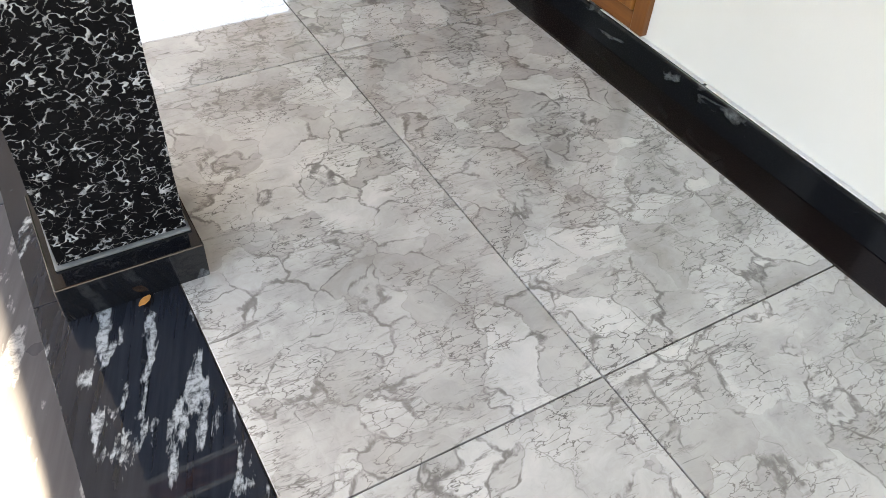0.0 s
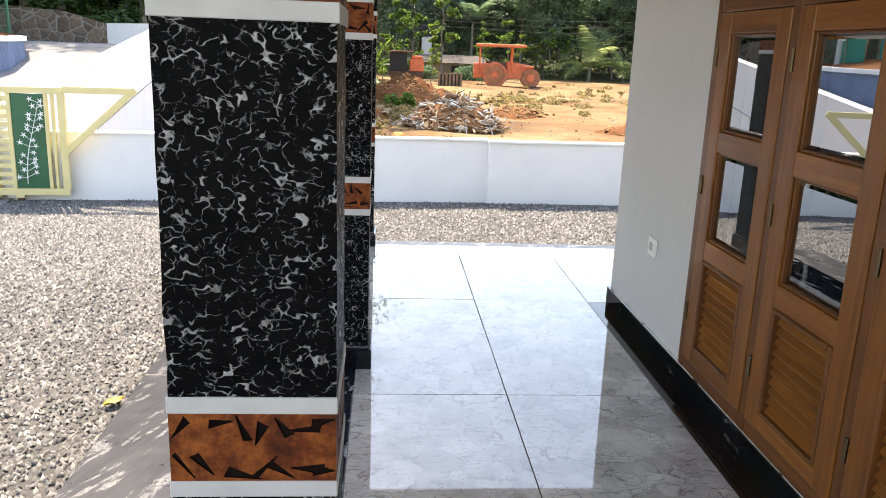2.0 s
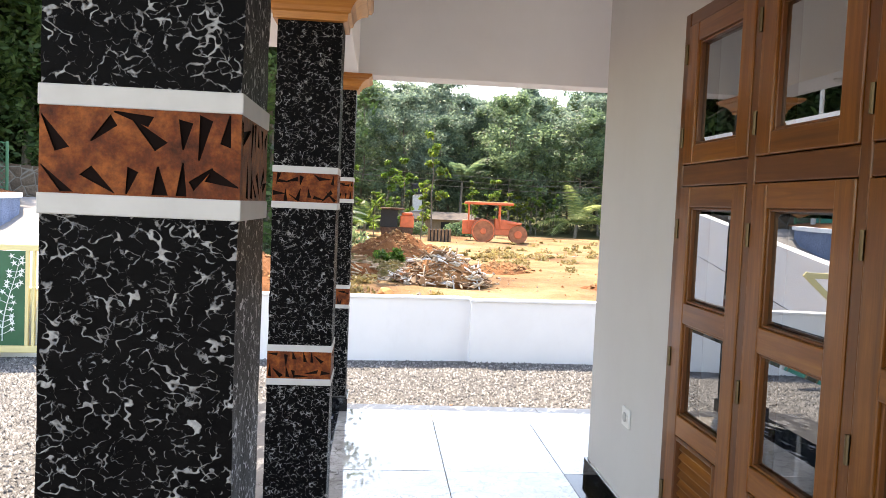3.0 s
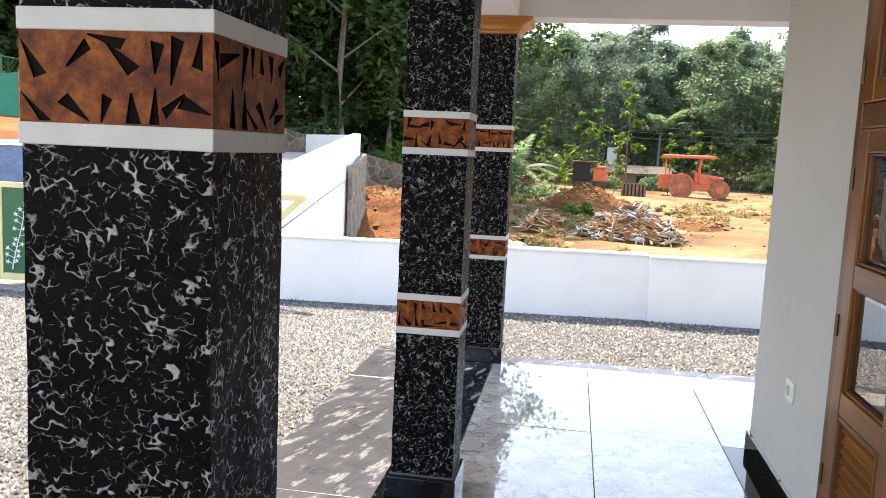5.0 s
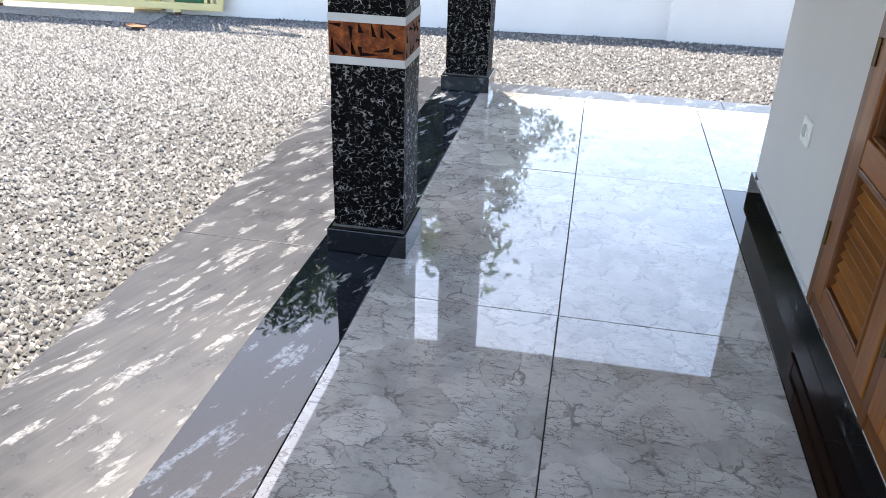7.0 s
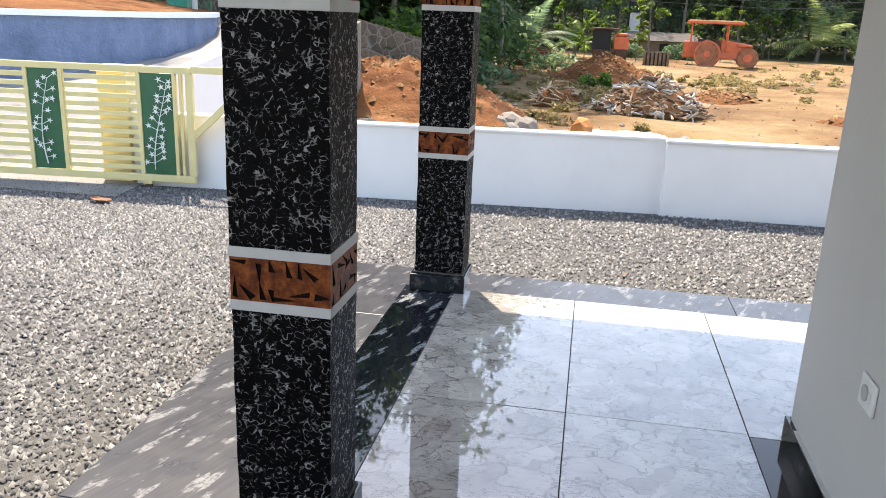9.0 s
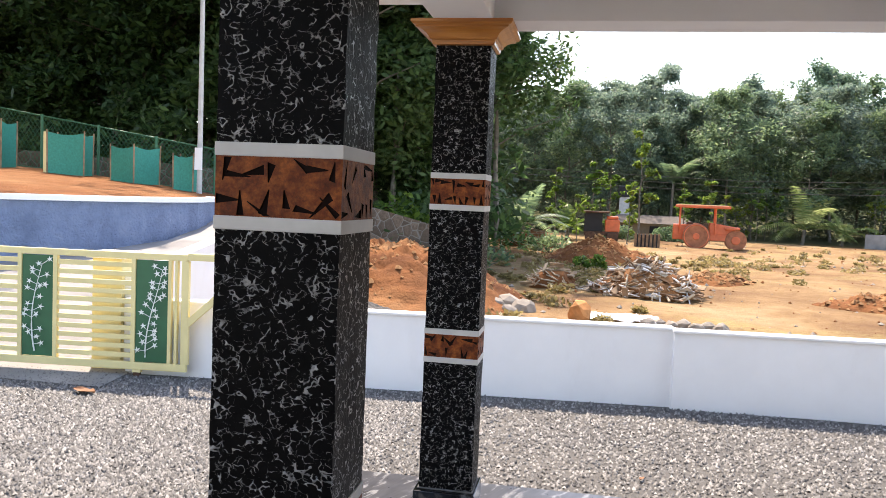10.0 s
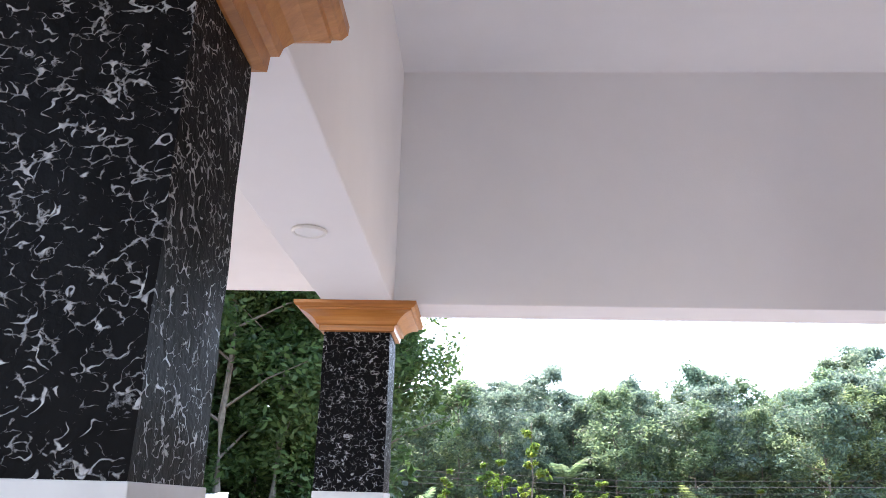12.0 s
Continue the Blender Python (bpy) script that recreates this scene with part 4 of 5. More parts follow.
def tree_guard(x, y, z, w, hgt, turn, flap=False):
    g = thing("tree_guard", "green shade-net sapling guard on wooden stakes on red earth", "tree guard", (x, y, z), "sapling guards")
    g.rotation_euler = (0, 0, turn)
    c = [(-w / 2, -w / 2), (w / 2, -w / 2), (w / 2, w / 2), (-w / 2, w / 2)]
    for p in c:
        part("stake", bm_tube(bmesh.new(), [(p[0], p[1], -0.12), (p[0] * 1.03, p[1] * 1.03, hgt + 0.06)], 0.022, 6), M_DEBRIS, g)
    bm = bmesh.new()
    ring = []
    for i in range(4):
        p, q = Vector((*c[i], 0)), Vector((*c[(i + 1) % 4], 0))
        for k in range(6):
            ring.append((p.lerp(q, k / 6) * (1 - 0.07 * math.sin(k / 6 * math.pi)), 0.07 * math.sin(k / 6 * math.pi)))
    rows = []
    for zz in (0.06, 0.4, 0.75, 1.0):
        rows.append([bm.verts.new(Vector((p.x, p.y, hgt * zz - (sag if zz == 1.0 else 0)))) for p, sag in ring])
    for u, v in zip(rows, rows[1:]):
        for k in range(len(u)):
            bm.faces.new((u[k], u[(k + 1) % len(u)], v[(k + 1) % len(u)], v[k]))
    net = part("net", bm, M_MESH, g, "green shade netting")
    net.modifiers.new("thickness", 'SOLIDIFY').thickness = 0.008
    if flap:
        fl = box(-w / 2 - 0.10, -w / 2 - 0.02, 0.1, -w / 2 - 0.02, -w / 2, hgt, 0.005)
        part("flap", fl, M_CREAM, g, "folded yellow edge of the netting")


for x, y, z, w, hgt, r, fl in ((-15.9, 22.6, 1.62, 0.85, 1.45, 0.2, True), (-13.6, 22.8, 1.54, 0.95, 1.25, 0.35, True), (-11.65, 22.9, 1.38, 0.9, 1.10, -0.3, False), (-10.15, 23.0, 1.24, 0.55, 1.05, 0.15, False)):
    tree_guard(x, y, z, w, hgt, r, fl)

bm = bm_tube(bmesh.new(), [(-9.55, 22.6, 0.7), (-9.58, 22.6, 8.5)], [0.075, 0.055], 10)
pole = thing("utility_pole", "pale grey slim utility pole at the ramp's top", "pole")
part("shaft", bm, M_POLE, pole)
part("notice", box(-9.66, 22.50, 1.9, -9.45, 22.52, 2.5, 0.002), M_WHITE, pole, "small pale notice")

# gate, parallel to the boundary wall
GATE = Matrix.Translation((-3.03, 9.80, 0)) @ Matrix.Rotation(0.0905, 4, 'Z')


def gate_bar(u0, u1, z0, z1, d0=-0.03, d1=0.02, bev=0.004):
    b = box(u0, d0, z0, u1, d1, z1, bev)
    b.transform(GATE)
    return b


gate = thing("sliding_gate", "pale yellow steel sliding gate with slats and two green leaf-motif panels", "gate")
part("top_rail", gate_bar(-4.2, 0.0, 0.655, 0.72), M_CREAM, gate)
part("tail_rail", gate_bar(0.0, 0.76, 0.665, 0.735), M_CREAM, gate)
part("bottom_rail", gate_bar(-4.2, 0.0, -0.47, -0.395), M_CREAM, gate)
b = box(-0.52, -0.028, -0.035, 0.52, 0.018, 0.035, 0.004)
b.transform(GATE @ Matrix.Translation((0.38, 0, 0.37)) @ Matrix.Rotation(-math.atan2(0.68, 0.74), 4, 'Y'))
part("brace", b, M_CREAM, gate)
for u, w in ((-0.06, 0.075), (-0.13, 0.03), (-0.20, 0.035), (-0.585, 0.045), (-1.415, 0.045), (-1.795, 0.045), (-2.62, 0.045), (-3.0, 0.045), (-4.18, 0.06)):
    part("stile", gate_bar(u, u + w, -0.395, 0.655), M_CREAM, gate)
for u0, u1 in ((-1.37, -0.585), (-2.575, -1.795), (-4.12, -3.0)):
    for k in range(11):
        z = -0.355 + k * 0.092
        part("slat", gate_bar(u0, u1, z, z + 0.05, -0.018, 0.008, 0.003), M_CREAM, gate)


def leaf_motif(parent, u0, u1, z0, z1, seed):
    """A climbing stem with small five-lobed leaves, cut from thin plate."""
    rng = random.Random(seed)
    bm = bmesh.new()
    pts = []
    for k in range(14):
        t = k / 13
        pts.append(Vector((u0 + (u1 - u0) * (0.62 - 0.28 * math.sin(t * 2.6 + seed * 0.7)), -0.034, z0 + (z1 - z0) * (0.05 + 0.86 * t))))
    bm_tube(bm, pts, [0.008 - 0.005 * k / 13 for k in range(14)], 5)
    for k in range(1, 14):
        for s in (-1, 1):
            if rng.random() < 0.2:
                continue
            c = pts[k] + Vector((s * rng.uniform(0.03, 0.10), -0.001, rng.uniform(0.0, 0.06)))
            c.x = min(max(c.x, u0 + 0.03), u1 - 0.03)
            bm_tube(bm, [pts[k], c], 0.0035, 3)
            ang = rng.uniform(0, math.tau)
            vs = []
            for j in range(10):
                r = (0.038 if j % 2 == 0 else 0.013) * rng.uniform(0.85, 1.15)
                vs.append(bm.verts.new(c + Vector((math.cos(ang + j * math.tau / 10) * r, 0, math.sin(ang + j * math.tau / 10) * r))))
            bm.faces.new(vs)
    bm.transform(GATE)
    part("leaf_motif", bm, M_LEAFCUT, parent, "white leaf and stem motif")


for u0, u1, sd in ((-1.75, -1.415, 1), (-0.54, -0.20, 2), (-2.955, -2.62, 3)):
    pan = part("panel", gate_bar(u0, u1, -0.39, 0.65, -0.016, 0.006), M_GREEN, gate, "deep green sheet panel")
    leaf_motif(pan, u0, u1, -0.39, 0.65, sd)
for u in (-0.52, -2.6, -3.9):
    bm = bm_tube(bmesh.new(), [(u, -0.02, -0.515), (u, 0.012, -0.515)], 0.036, 12)
    bm.transform(GATE)
    wheel = part("wheel", bm, M_RUST, gate, "small iron wheel")
    bm = box(u - 0.045, -0.028, -0.50, u + 0.045, 0.018, -0.465, 0.003)
    bm.transform(GATE)
    part("bracket", bm, M_CREAM, gate)

pier = thing("gate_pier", "cream-painted gate pier with a white cap", "pier", kind="structure")
b = box(-1.12, 0.20, -0.6, -0.80, 0.5, 0.63, 0.006)
b.transform(GATE)
part("shaft", b, M_CREAM, pier)
b = box(-1.17, 0.15, 0.63, -0.75, 0.55, 0.69, 0.008)
b.transform(GATE)
part("cap", b, M_WHITE, pier)

# ---------------------------------------------------------------- road roller and old machine


def wheel_bm(cx, cy, cz, r, w, axis='Y'):
    bm = bm_tube(bmesh.new(), [(0, -w / 2, 0), (0, -w / 2 + 0.02, 0), (0, w / 2 - 0.02, 0), (0, w / 2, 0)], [r - 0.03, r, r, r - 0.03], 28)
    bmesh.ops.translate(bm, verts=bm.verts[:], vec=(cx, cy, cz))
    return bm


def road_roller(at, turn):
    t = thing("road_roller", "old orange-red three-wheel road roller with a flat canopy", "road roller", at)
    t.rotation_euler = (0, 0, turn)
    part("chassis", box(-2.1, -0.55, 0.55, 1.4, 0.55, 0.95, 0.04), M_ROLLER, t)
    part("rear_tank", box(-2.15, -0.62, 0.55, -0.35, 0.62, 1.5, 0.06), M_ROLLER, t)
    hood = box(0.0, -0.5, 0.9, 1.55, 0.5, 1.68, 0.08)
    for v in hood.verts:
        if v.co.z > 1.2:
            v.co.z -= 0.22 * max(0, v.co.x) / 1.5
    part("hood", hood, M_ROLLER, t)
    part("grille", box(1.5, -0.35, 0.98, 1.53, 0.35, 1.22, 0.01), M_RUST, t)
    for s in (-1, 1):
        w = part("rear_wheel", wheel_bm(-0.75, s * 0.85, 0.80, 0.80, 0.46), M_DRUM, t, "rust-worn steel rear roller wheel")
        part("wheel_hub", wheel_bm(-0.75, s * 1.09, 0.80, 0.20, 0.06), M_ROLLER, w)
        rim = bmesh.new()
        r2 = bm_tube(rim, [(math.cos(k * math.tau / 24) * 0.71 - 0.75, s * 1.085, math.sin(k * math.tau / 24) * 0.71 + 0.80) for k in range(25)], 0.03, 5)
        part("wheel_rim", r2, M_ROLLER, w)
    f = part("front_roller", wheel_bm(1.6, 0, 0.63, 0.63, 1.15), M_DRUM, t, "rust-worn steel front drum")
    part("hub_plate", wheel_bm(1.6, -0.59, 0.63, 0.26, 0.05), M_ROLLER, f)
    part("yoke", box(0.95, -0.7, 1.28, 1.8, 0.7, 1.42, 0.03), M_ROLLER, t)
    for x in (-1.75, 0.35):
        for y in (-0.72, 0.72):
            part("canopy_post", bm_tube(bmesh.new(), [(x, y, 0.95), (x, y, 2.62)], 0.05, 8), M_ROLLER, t)
    roof = box(-2.05, -0.95, 2.55, 1.2, 0.95, 2.72, 0.04)
    part("canopy", roof, M_ROLLER, t)
    part("canopy_top", box(-1.95, -0.9, 2.724, 1.05, 0.9, 2.76, 0.01), M_CREAM, t, "sun-faded cream canopy top")
    part("seat", box(-1.35, -0.3, 1.2, -0.95, 0.3, 1.65, 0.05), M_RUST, t)
    part("steering_wheel", bm_tube(bmesh.new(), [(-0.5 + math.cos(k * math.tau / 20) * 0.05, math.sin(k * math.tau / 20) * 0.24, 1.75 + math.cos(k * math.tau / 20) * 0.2) for k in range(21)], 0.02, 6), M_RUST, t)
    part("control_box", box(-0.35, -0.4, 0.95, -0.05, 0.4, 1.6, 0.03), M_RUST, t)
    return t


roller = road_roller((9.3, 60.5, FIELD_Z - 0.04), -0.10)
roller.scale = (1.12, 1.12, 1.12)


def old_machine(at):
    t = thing("scrap_roller", "derelict dark machine with a rusty cab roof standing by the trees", "scrap machine", at)
    part("base_frame", box(-1.3, -0.7, 0.55, 1.2, 0.7, 0.85, 0.03), M_RUST, t)
    part("engine_body", box(0.2, -0.6, 0.85, 1.25, 0.6, 1.75, 0.06), M_ROLLER, t, "faded orange engine housing")
    part("engine_cap", box(0.3, -0.5, 1.76, 1.15, 0.5, 2.0, 0.1), M_ROLLER, t)
    # Closed block: the shade inside the cab is its colour.
    part("cab", box(-1.3, -0.75, 0.85, 0.0, 0.75, 2.2, 0.03), M_DARK, t, "solid dark block standing for the shaded inside of the cab")
    part("cab_roof", box(-1.55, -0.95, 2.2, 0.5, 0.95, 2.32, 0.03), M_RUST, t)
    for x in (-0.8, 0.75):
        for s in (-1, 1):
            part("wheel", wheel_bm(x, s * 0.8, 0.42, 0.42, 0.3), M_RUST, t)


old_machine((2.0, 62.0, FIELD_Z - 0.03))
crate = thing("slatted_crate", "weathered slatted wooden crate on the field", "crate", (4.9, 57.0, FIELD_Z - 0.02))
# Solid core whose black stands for the shade behind the slats.
part("crate_core", box(-0.8, -0.35, 0, 0.8, 0.35, 0.92), M_DARK, crate)
for k in range(7):
    part("slat", box(-0.85 + k * 0.25, -0.40, 0, -0.70 + k * 0.25, -0.36, 1.0, 0.006), M_DEBRIS3, crate)

hut_scale = 0.75
hut = thing("low_house", "small low house with a pale tiled roof among the trees", "house", (6.0, 74.0, FIELD_Z), kind="")
part("wall", box(-3.4, -1.4, 0, 3.6, 2.0, 1.9), plain("faded_tan_plaster", (0.20, 0.15, 0.10), 0.9), hut)
roof = bmesh.new()
rv = [roof.verts.new(p) for p in ((-3.8, -1.9, 1.8), (4.0, -1.9, 1.8), (4.0, 2.3, 1.8), (-3.8, 2.3, 1.8), (-3.0, 0.3, 2.7), (3.2, 0.3, 2.7))]
for f in ((0, 1, 5, 4), (2, 3, 4, 5), (1, 2, 5), (3, 0, 4), (3, 2, 1, 0)):
    roof.faces.new([rv[k] for k in f])
part("roof", roof, plain("grey_brown_roof", (0.085, 0.07, 0.06), 0.9, vary=0.3), hut)
# Flat black panels: the shade inside the openings is painted on.
for x in (-2.2, 0.2, 2.2):
    part("window", box(x, -1.44, 0.7, x + 0.8, -1.4, 1.5, 0.01), M_DARK, hut)
hut.scale = (1, 1, hut_scale)
tank = thing("water_tank", "black water tank on a white tower", "water tank", (4.2, 78.0, FIELD_Z))
part("tower", box(-0.45, -0.45, 0, 0.45, 0.45, 3.6, 0.02), M_POLE, tank)
part("tank", bm_tube(bmesh.new(), [(0, 0, 3.6), (0, 0, 4.5), (0, 0, 4.65)], [0.6, 0.6, 0.3], 16), M_DARK, tank)
strip_wall("block_wall", "low grey concrete-block wall at the field's edge", [(24.0, 74.5, -1.6, -0.1), (40, 70.0, -1.6, 0.2)], 0.25, M_CONC)
shed = thing("tin_roof_shed", "shed with a pale corrugated metal roof beyond the wall", "shed", (34.0, 80.0, FIELD_Z))
part("wall", box(-3, -2, 0, 3, 2, 2.2), M_CONC, shed)
sr = bmesh.new()
sv = [sr.verts.new(p) for p in ((-3.6, -2.6, 2.1), (3.6, -2.6, 2.1), (3.6, 2.6, 2.1), (-3.6, 2.6, 2.1), (-3.0, 0, 3.7), (3.0, 0, 3.7))]
for f in ((0, 1, 5, 4), (2, 3, 4, 5), (1, 2, 5), (3, 0, 4), (3, 2, 1, 0)):
    sr.faces.new([sv[k] for k in f])
part("roof", sr, plain("pale_tin_sheet", (0.55, 0.58, 0.62), 0.4, 0.4), shed)

# ---------------------------------------------------------------- trees


def leaf_mesh(name, centres, radii, per, size, rng, mat, flat=0.5, droop=0.0):
    """Clumps of small pointed leaves round centres."""
    centres, n = np.asarray(centres), len(centres) * per
    c = np.repeat(centres, per, axis=0)
    r = np.repeat(np.asarray(radii), per)
    d = rng.normal(size=(n, 3))
    d /= np.linalg.norm(d, axis=1)[:, None]
    p = c + d * (r * rng.random(n) ** 0.4)[:, None] * np.array((1, 1, flat + 0.25))
    a = rng.normal(size=(n, 3)) * np.array((1, 1, 0.55)) - np.array((0, 0, droop))
    a /= np.linalg.norm(a, axis=1)[:, None]
    b = np.cross(a, rng.normal(size=(n, 3)) + np.array((0, 0, 1.2)))
    b /= np.linalg.norm(b, axis=1)[:, None] + 1e-6
    s = size * (0.6 + 0.8 * rng.random(n))
    a, b = a * s[:, None], b * (s * 0.42)[:, None]
    v = np.stack((p - a, p + b, p + a, p - b), 1).reshape(-1, 3)
    me = bpy.data.meshes.new(name)
    me.vertices.add(n * 4)
    me.vertices.foreach_set("co", v.ravel())
    me.loops.add(n * 4)
    me.loops.foreach_set("vertex_index", np.arange(n * 4))
    me.polygons.add(n)
    me.polygons.foreach_set("loop_start", np.arange(0, n * 4, 4))
    me.materials.append(mat)
    me.update(calc_edges=True)
    return me


def make_tree(name, label, height, bare, spread, clumps, leaf_size, mat, seed, lean=0.05, at=(0, 0, -200), per=30):
    """A tapered trunk with limbs, and a crown of leaf clumps with gaps."""
    rng = np.random.default_rng(seed)
    rr = random.Random(seed)
    t = thing(name, label, "tree", at)
    bm = bmesh.new()
    top = Vector((lean * height * rr.uniform(-1, 1), lean * height * rr.uniform(-1, 1), height * 0.92))
    spine = [Vector((0, 0, -0.4)).lerp(top, k / 7) + Vector((rr.uniform(-1, 1), rr.uniform(-1, 1), 0)) * 0.012 * height * (k > 0) for k in range(8)]
    r0 = height * 0.0085
    bm_tube(bm, spine, [r0 * (1.15 - 0.95 * k / 7) for k in range(8)], 7)
    tips = []
    nl = max(9, int(height * 1.1))
    for k in range(nl):
        u = bare + (0.97 - bare) * (k + rr.random() * 0.7) / nl
        i = min(int(u * 7), 6)
        base = spine[i].lerp(spine[i + 1], u * 7 - i)
        ang = k * 2.4 + rr.uniform(-0.5, 0.5)
        v = (u - bare) / (1 - bare)
        ln = spread * (0.55 + 0.65 * math.sin(math.pi * min(1, 0.18 + 0.8 * v))) * rr.uniform(0.65, 1.15) * (1.0 if v < 0.75 else 0.65)
        d = Vector((math.cos(ang), math.sin(ang), rr.uniform(0.15, 0.75)))
        mid = base + d * ln * 0.5
        end = base + d * ln + Vector((0, 0, -0.12 * ln))
        bm_tube(bm, [base, mid, end], [r0 * 0.38, r0 * 0.22, r0 * 0.07], 5, False)
        tips += [(mid, ln), (end, ln), (base.lerp(end, 0.78), ln)]
    part("trunk", bm, M_BARK, t)
    cs, rs = [], []
    for k in range(clumps):
        p, ln = rr.choice(tips)
        cs.append(tuple(p + Vector((rr.gauss(0, 1), rr.gauss(0, 1), rr.gauss(0, 0.8))) * ln * 0.24))
        rs.append(spread * rr.uniform(0.16, 0.34))
    crown = new("crown", leaf_mesh("crown", cs, rs, per, leaf_size, rng, mat, 0.5, 0.25))
    crown.parent = t
    return t


def scaled_copy(kind, x, y, z, s, turn):
    ob = copy_thing(kind, pose(x, y, z, 0, 0, turn))
    ob.scale = (s, s, s * random.uniform(0.92, 1.1))
    return ob


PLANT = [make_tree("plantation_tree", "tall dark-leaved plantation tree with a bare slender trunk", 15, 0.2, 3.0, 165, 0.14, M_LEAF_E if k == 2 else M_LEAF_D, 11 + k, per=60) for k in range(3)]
FOREST = [make_tree("forest_tree", "broad forest tree at the far edge of the field, its green paled for haze", 15, 0.22, 3.1, 250, 0.17, M_LEAF_M if k % 2 else M_LEAF_F, 31 + k, per=52) for k in range(5)]
LIGHT = [make_tree("young_tree", "slender young tree with bright yellow-green leaves", 8, 0.2, 0.75, 55, 0.17, M_LEAF_L, 51 + k, per=18) for k in range(2)]
rt = random.Random(77)
plant_at = []
for row, (ya, yb) in enumerate(((34.5, 36), (37, 38.5), (40, 41.5))):
    x = -42.0 + row * 1.3
    while x < -5.2 - (row == 0) * 4.0 - (row == 1) * 1.5 + (row == 2) * 1.0:
        plant_at.append((x + rt.uniform(-0.8, 0.8), rt.uniform(ya, yb) - 0.12 * (x + 20)))
        x += rt.uniform(2.1, 3.0)
for k, (x, y) in enumerate(plant_at):
    z = 0.9 if x < -11 else (-0.3 if x < -7 else FIELD_Z)
    # East of x = -10: the copy with sunlight in its leaf colour.
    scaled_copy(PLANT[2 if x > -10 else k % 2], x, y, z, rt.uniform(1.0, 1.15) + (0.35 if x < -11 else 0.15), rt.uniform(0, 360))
for k, (x, y) in enumerate(((-13.5, 37.0), (-19.5, 36.0), (-27, 35.0))):
    scaled_copy(PLANT[k % 3], x, y, 0.6, rt.uniform(1.4, 1.6), rt.uniform(0, 360))
for x, y in ((-34, 20), (-30, 14), (-36, 8), (-31, 3), (-35, -4), (-30, -10), (-40, 15), (-42, 0)):
    scaled_copy(PLANT[int(-x) % 3], x, y, -0.3, rt.uniform(0.9, 1.15), rt.uniform(0, 360))
# tall trees on the terrace beside the gate
for k, (x, y, sc) in enumerate(((-16.0, 14.6, 1.3), (-19.0, 17.5, 1.4), (-21.0, 11.5, 1.3))):
    scaled_copy(PLANT[k % 3], x, y, 1.0, sc, rt.uniform(0, 360))
edge_tree = make_tree("overhanging_tree", "tall tree whose leafy branches reach out against the sky", 16, 0.5, 3.3, 62, 0.12, M_LEAF_D, 91, 0.03, (-3.4, 39.5, FIELD_Z), 46)
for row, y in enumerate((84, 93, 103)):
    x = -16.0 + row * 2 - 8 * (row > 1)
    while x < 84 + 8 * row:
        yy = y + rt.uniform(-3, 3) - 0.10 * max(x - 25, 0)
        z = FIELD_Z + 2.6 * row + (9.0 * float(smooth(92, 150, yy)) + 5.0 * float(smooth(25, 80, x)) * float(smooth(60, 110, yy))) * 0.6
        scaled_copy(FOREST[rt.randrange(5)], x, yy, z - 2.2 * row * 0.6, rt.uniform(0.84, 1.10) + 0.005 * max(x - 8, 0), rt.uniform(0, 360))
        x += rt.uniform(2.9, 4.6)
for x, y, s in ((18.0, 84, 0.95), (2.6, 68, 0.9), (5.0, 66, 1.15), (16.0, 78, 0.74), (17.6, 78, 0.58), (15.0, 79, 0.5), (1.2, 72, 1.0), (9.6, 76, 0.7), (26.5, 80, 0.7), (29, 79, 0.6), (14.5, 80, 0.6), (3.8, 62, 0.55), (-1.6, 66, 0.8), (8.0, 64, 0.6), (10.8, 70, 0.75), (12.2, 72, 0.6), (0.2, 60, 0.5), (31, 76, 0.7)):
    scaled_copy(LIGHT[int(x) % 2], x, y, FIELD_Z, s, rt.uniform(0, 360))
for kind in PLANT + FOREST + LIGHT:
    for o in (*kind.children, kind):
        bpy.data.objects.remove(o)


def palm(name, label, at, trunk_h, fronds, length, seed, mat):
    rr = random.Random(seed)
    t = thing(name, label, "palm", at)
    part("trunk", bm_tube(bmesh.new(), [(0, 0, -0.2), (0.05, 0, trunk_h * 0.6), (0.1, 0, trunk_h)], [0.17, 0.13, 0.10], 8), M_BARK, t)
    for k in range(fronds):
        a = k * 2.4 + rr.uniform(-0.3, 0.3)
        up = rr.uniform(0.25, 1.35)
        bm = bmesh.new()
        prev, pts = Vector((0.1, 0, trunk_h)), []
        d = Vector((math.cos(a) * math.cos(up), math.sin(a) * math.cos(up), math.sin(up)))
        for j in range(9):
            pts.append(prev.copy())
            prev = prev + d * length / 8
            d = (d + Vector((0, 0, -0.16))).normalized()
        bm_tube(bm, pts, [0.035 - 0.003 * j for j in range(9)], 4)
        for j in range(1, 9):
            for sub in (0.0, 0.33, 0.66):
                if j == 8 and sub:
                    continue
                p = pts[j] if j == 8 else pts[j].lerp(pts[j + 1], sub)
                ax = (pts[j] - pts[j - 1]).normalized()
                side = ax.cross(Vector((0, 0, 1))).normalized()
                for s in (-1, 1):
                    ll = length * 0.24 * math.sin(math.pi * (0.2 + 0.75 * (j + sub) / 9))
                    tip = p + side * s * ll + ax * ll * 0.5 + Vector((0, 0, -0.35 * ll))
                    w = ax * 0.07
                    vs = [bm.verts.new(q) for q in (p - w, p + w, tip)]
                    bm.faces.new(vs)
        part("frond", bm, mat, t)
    return t


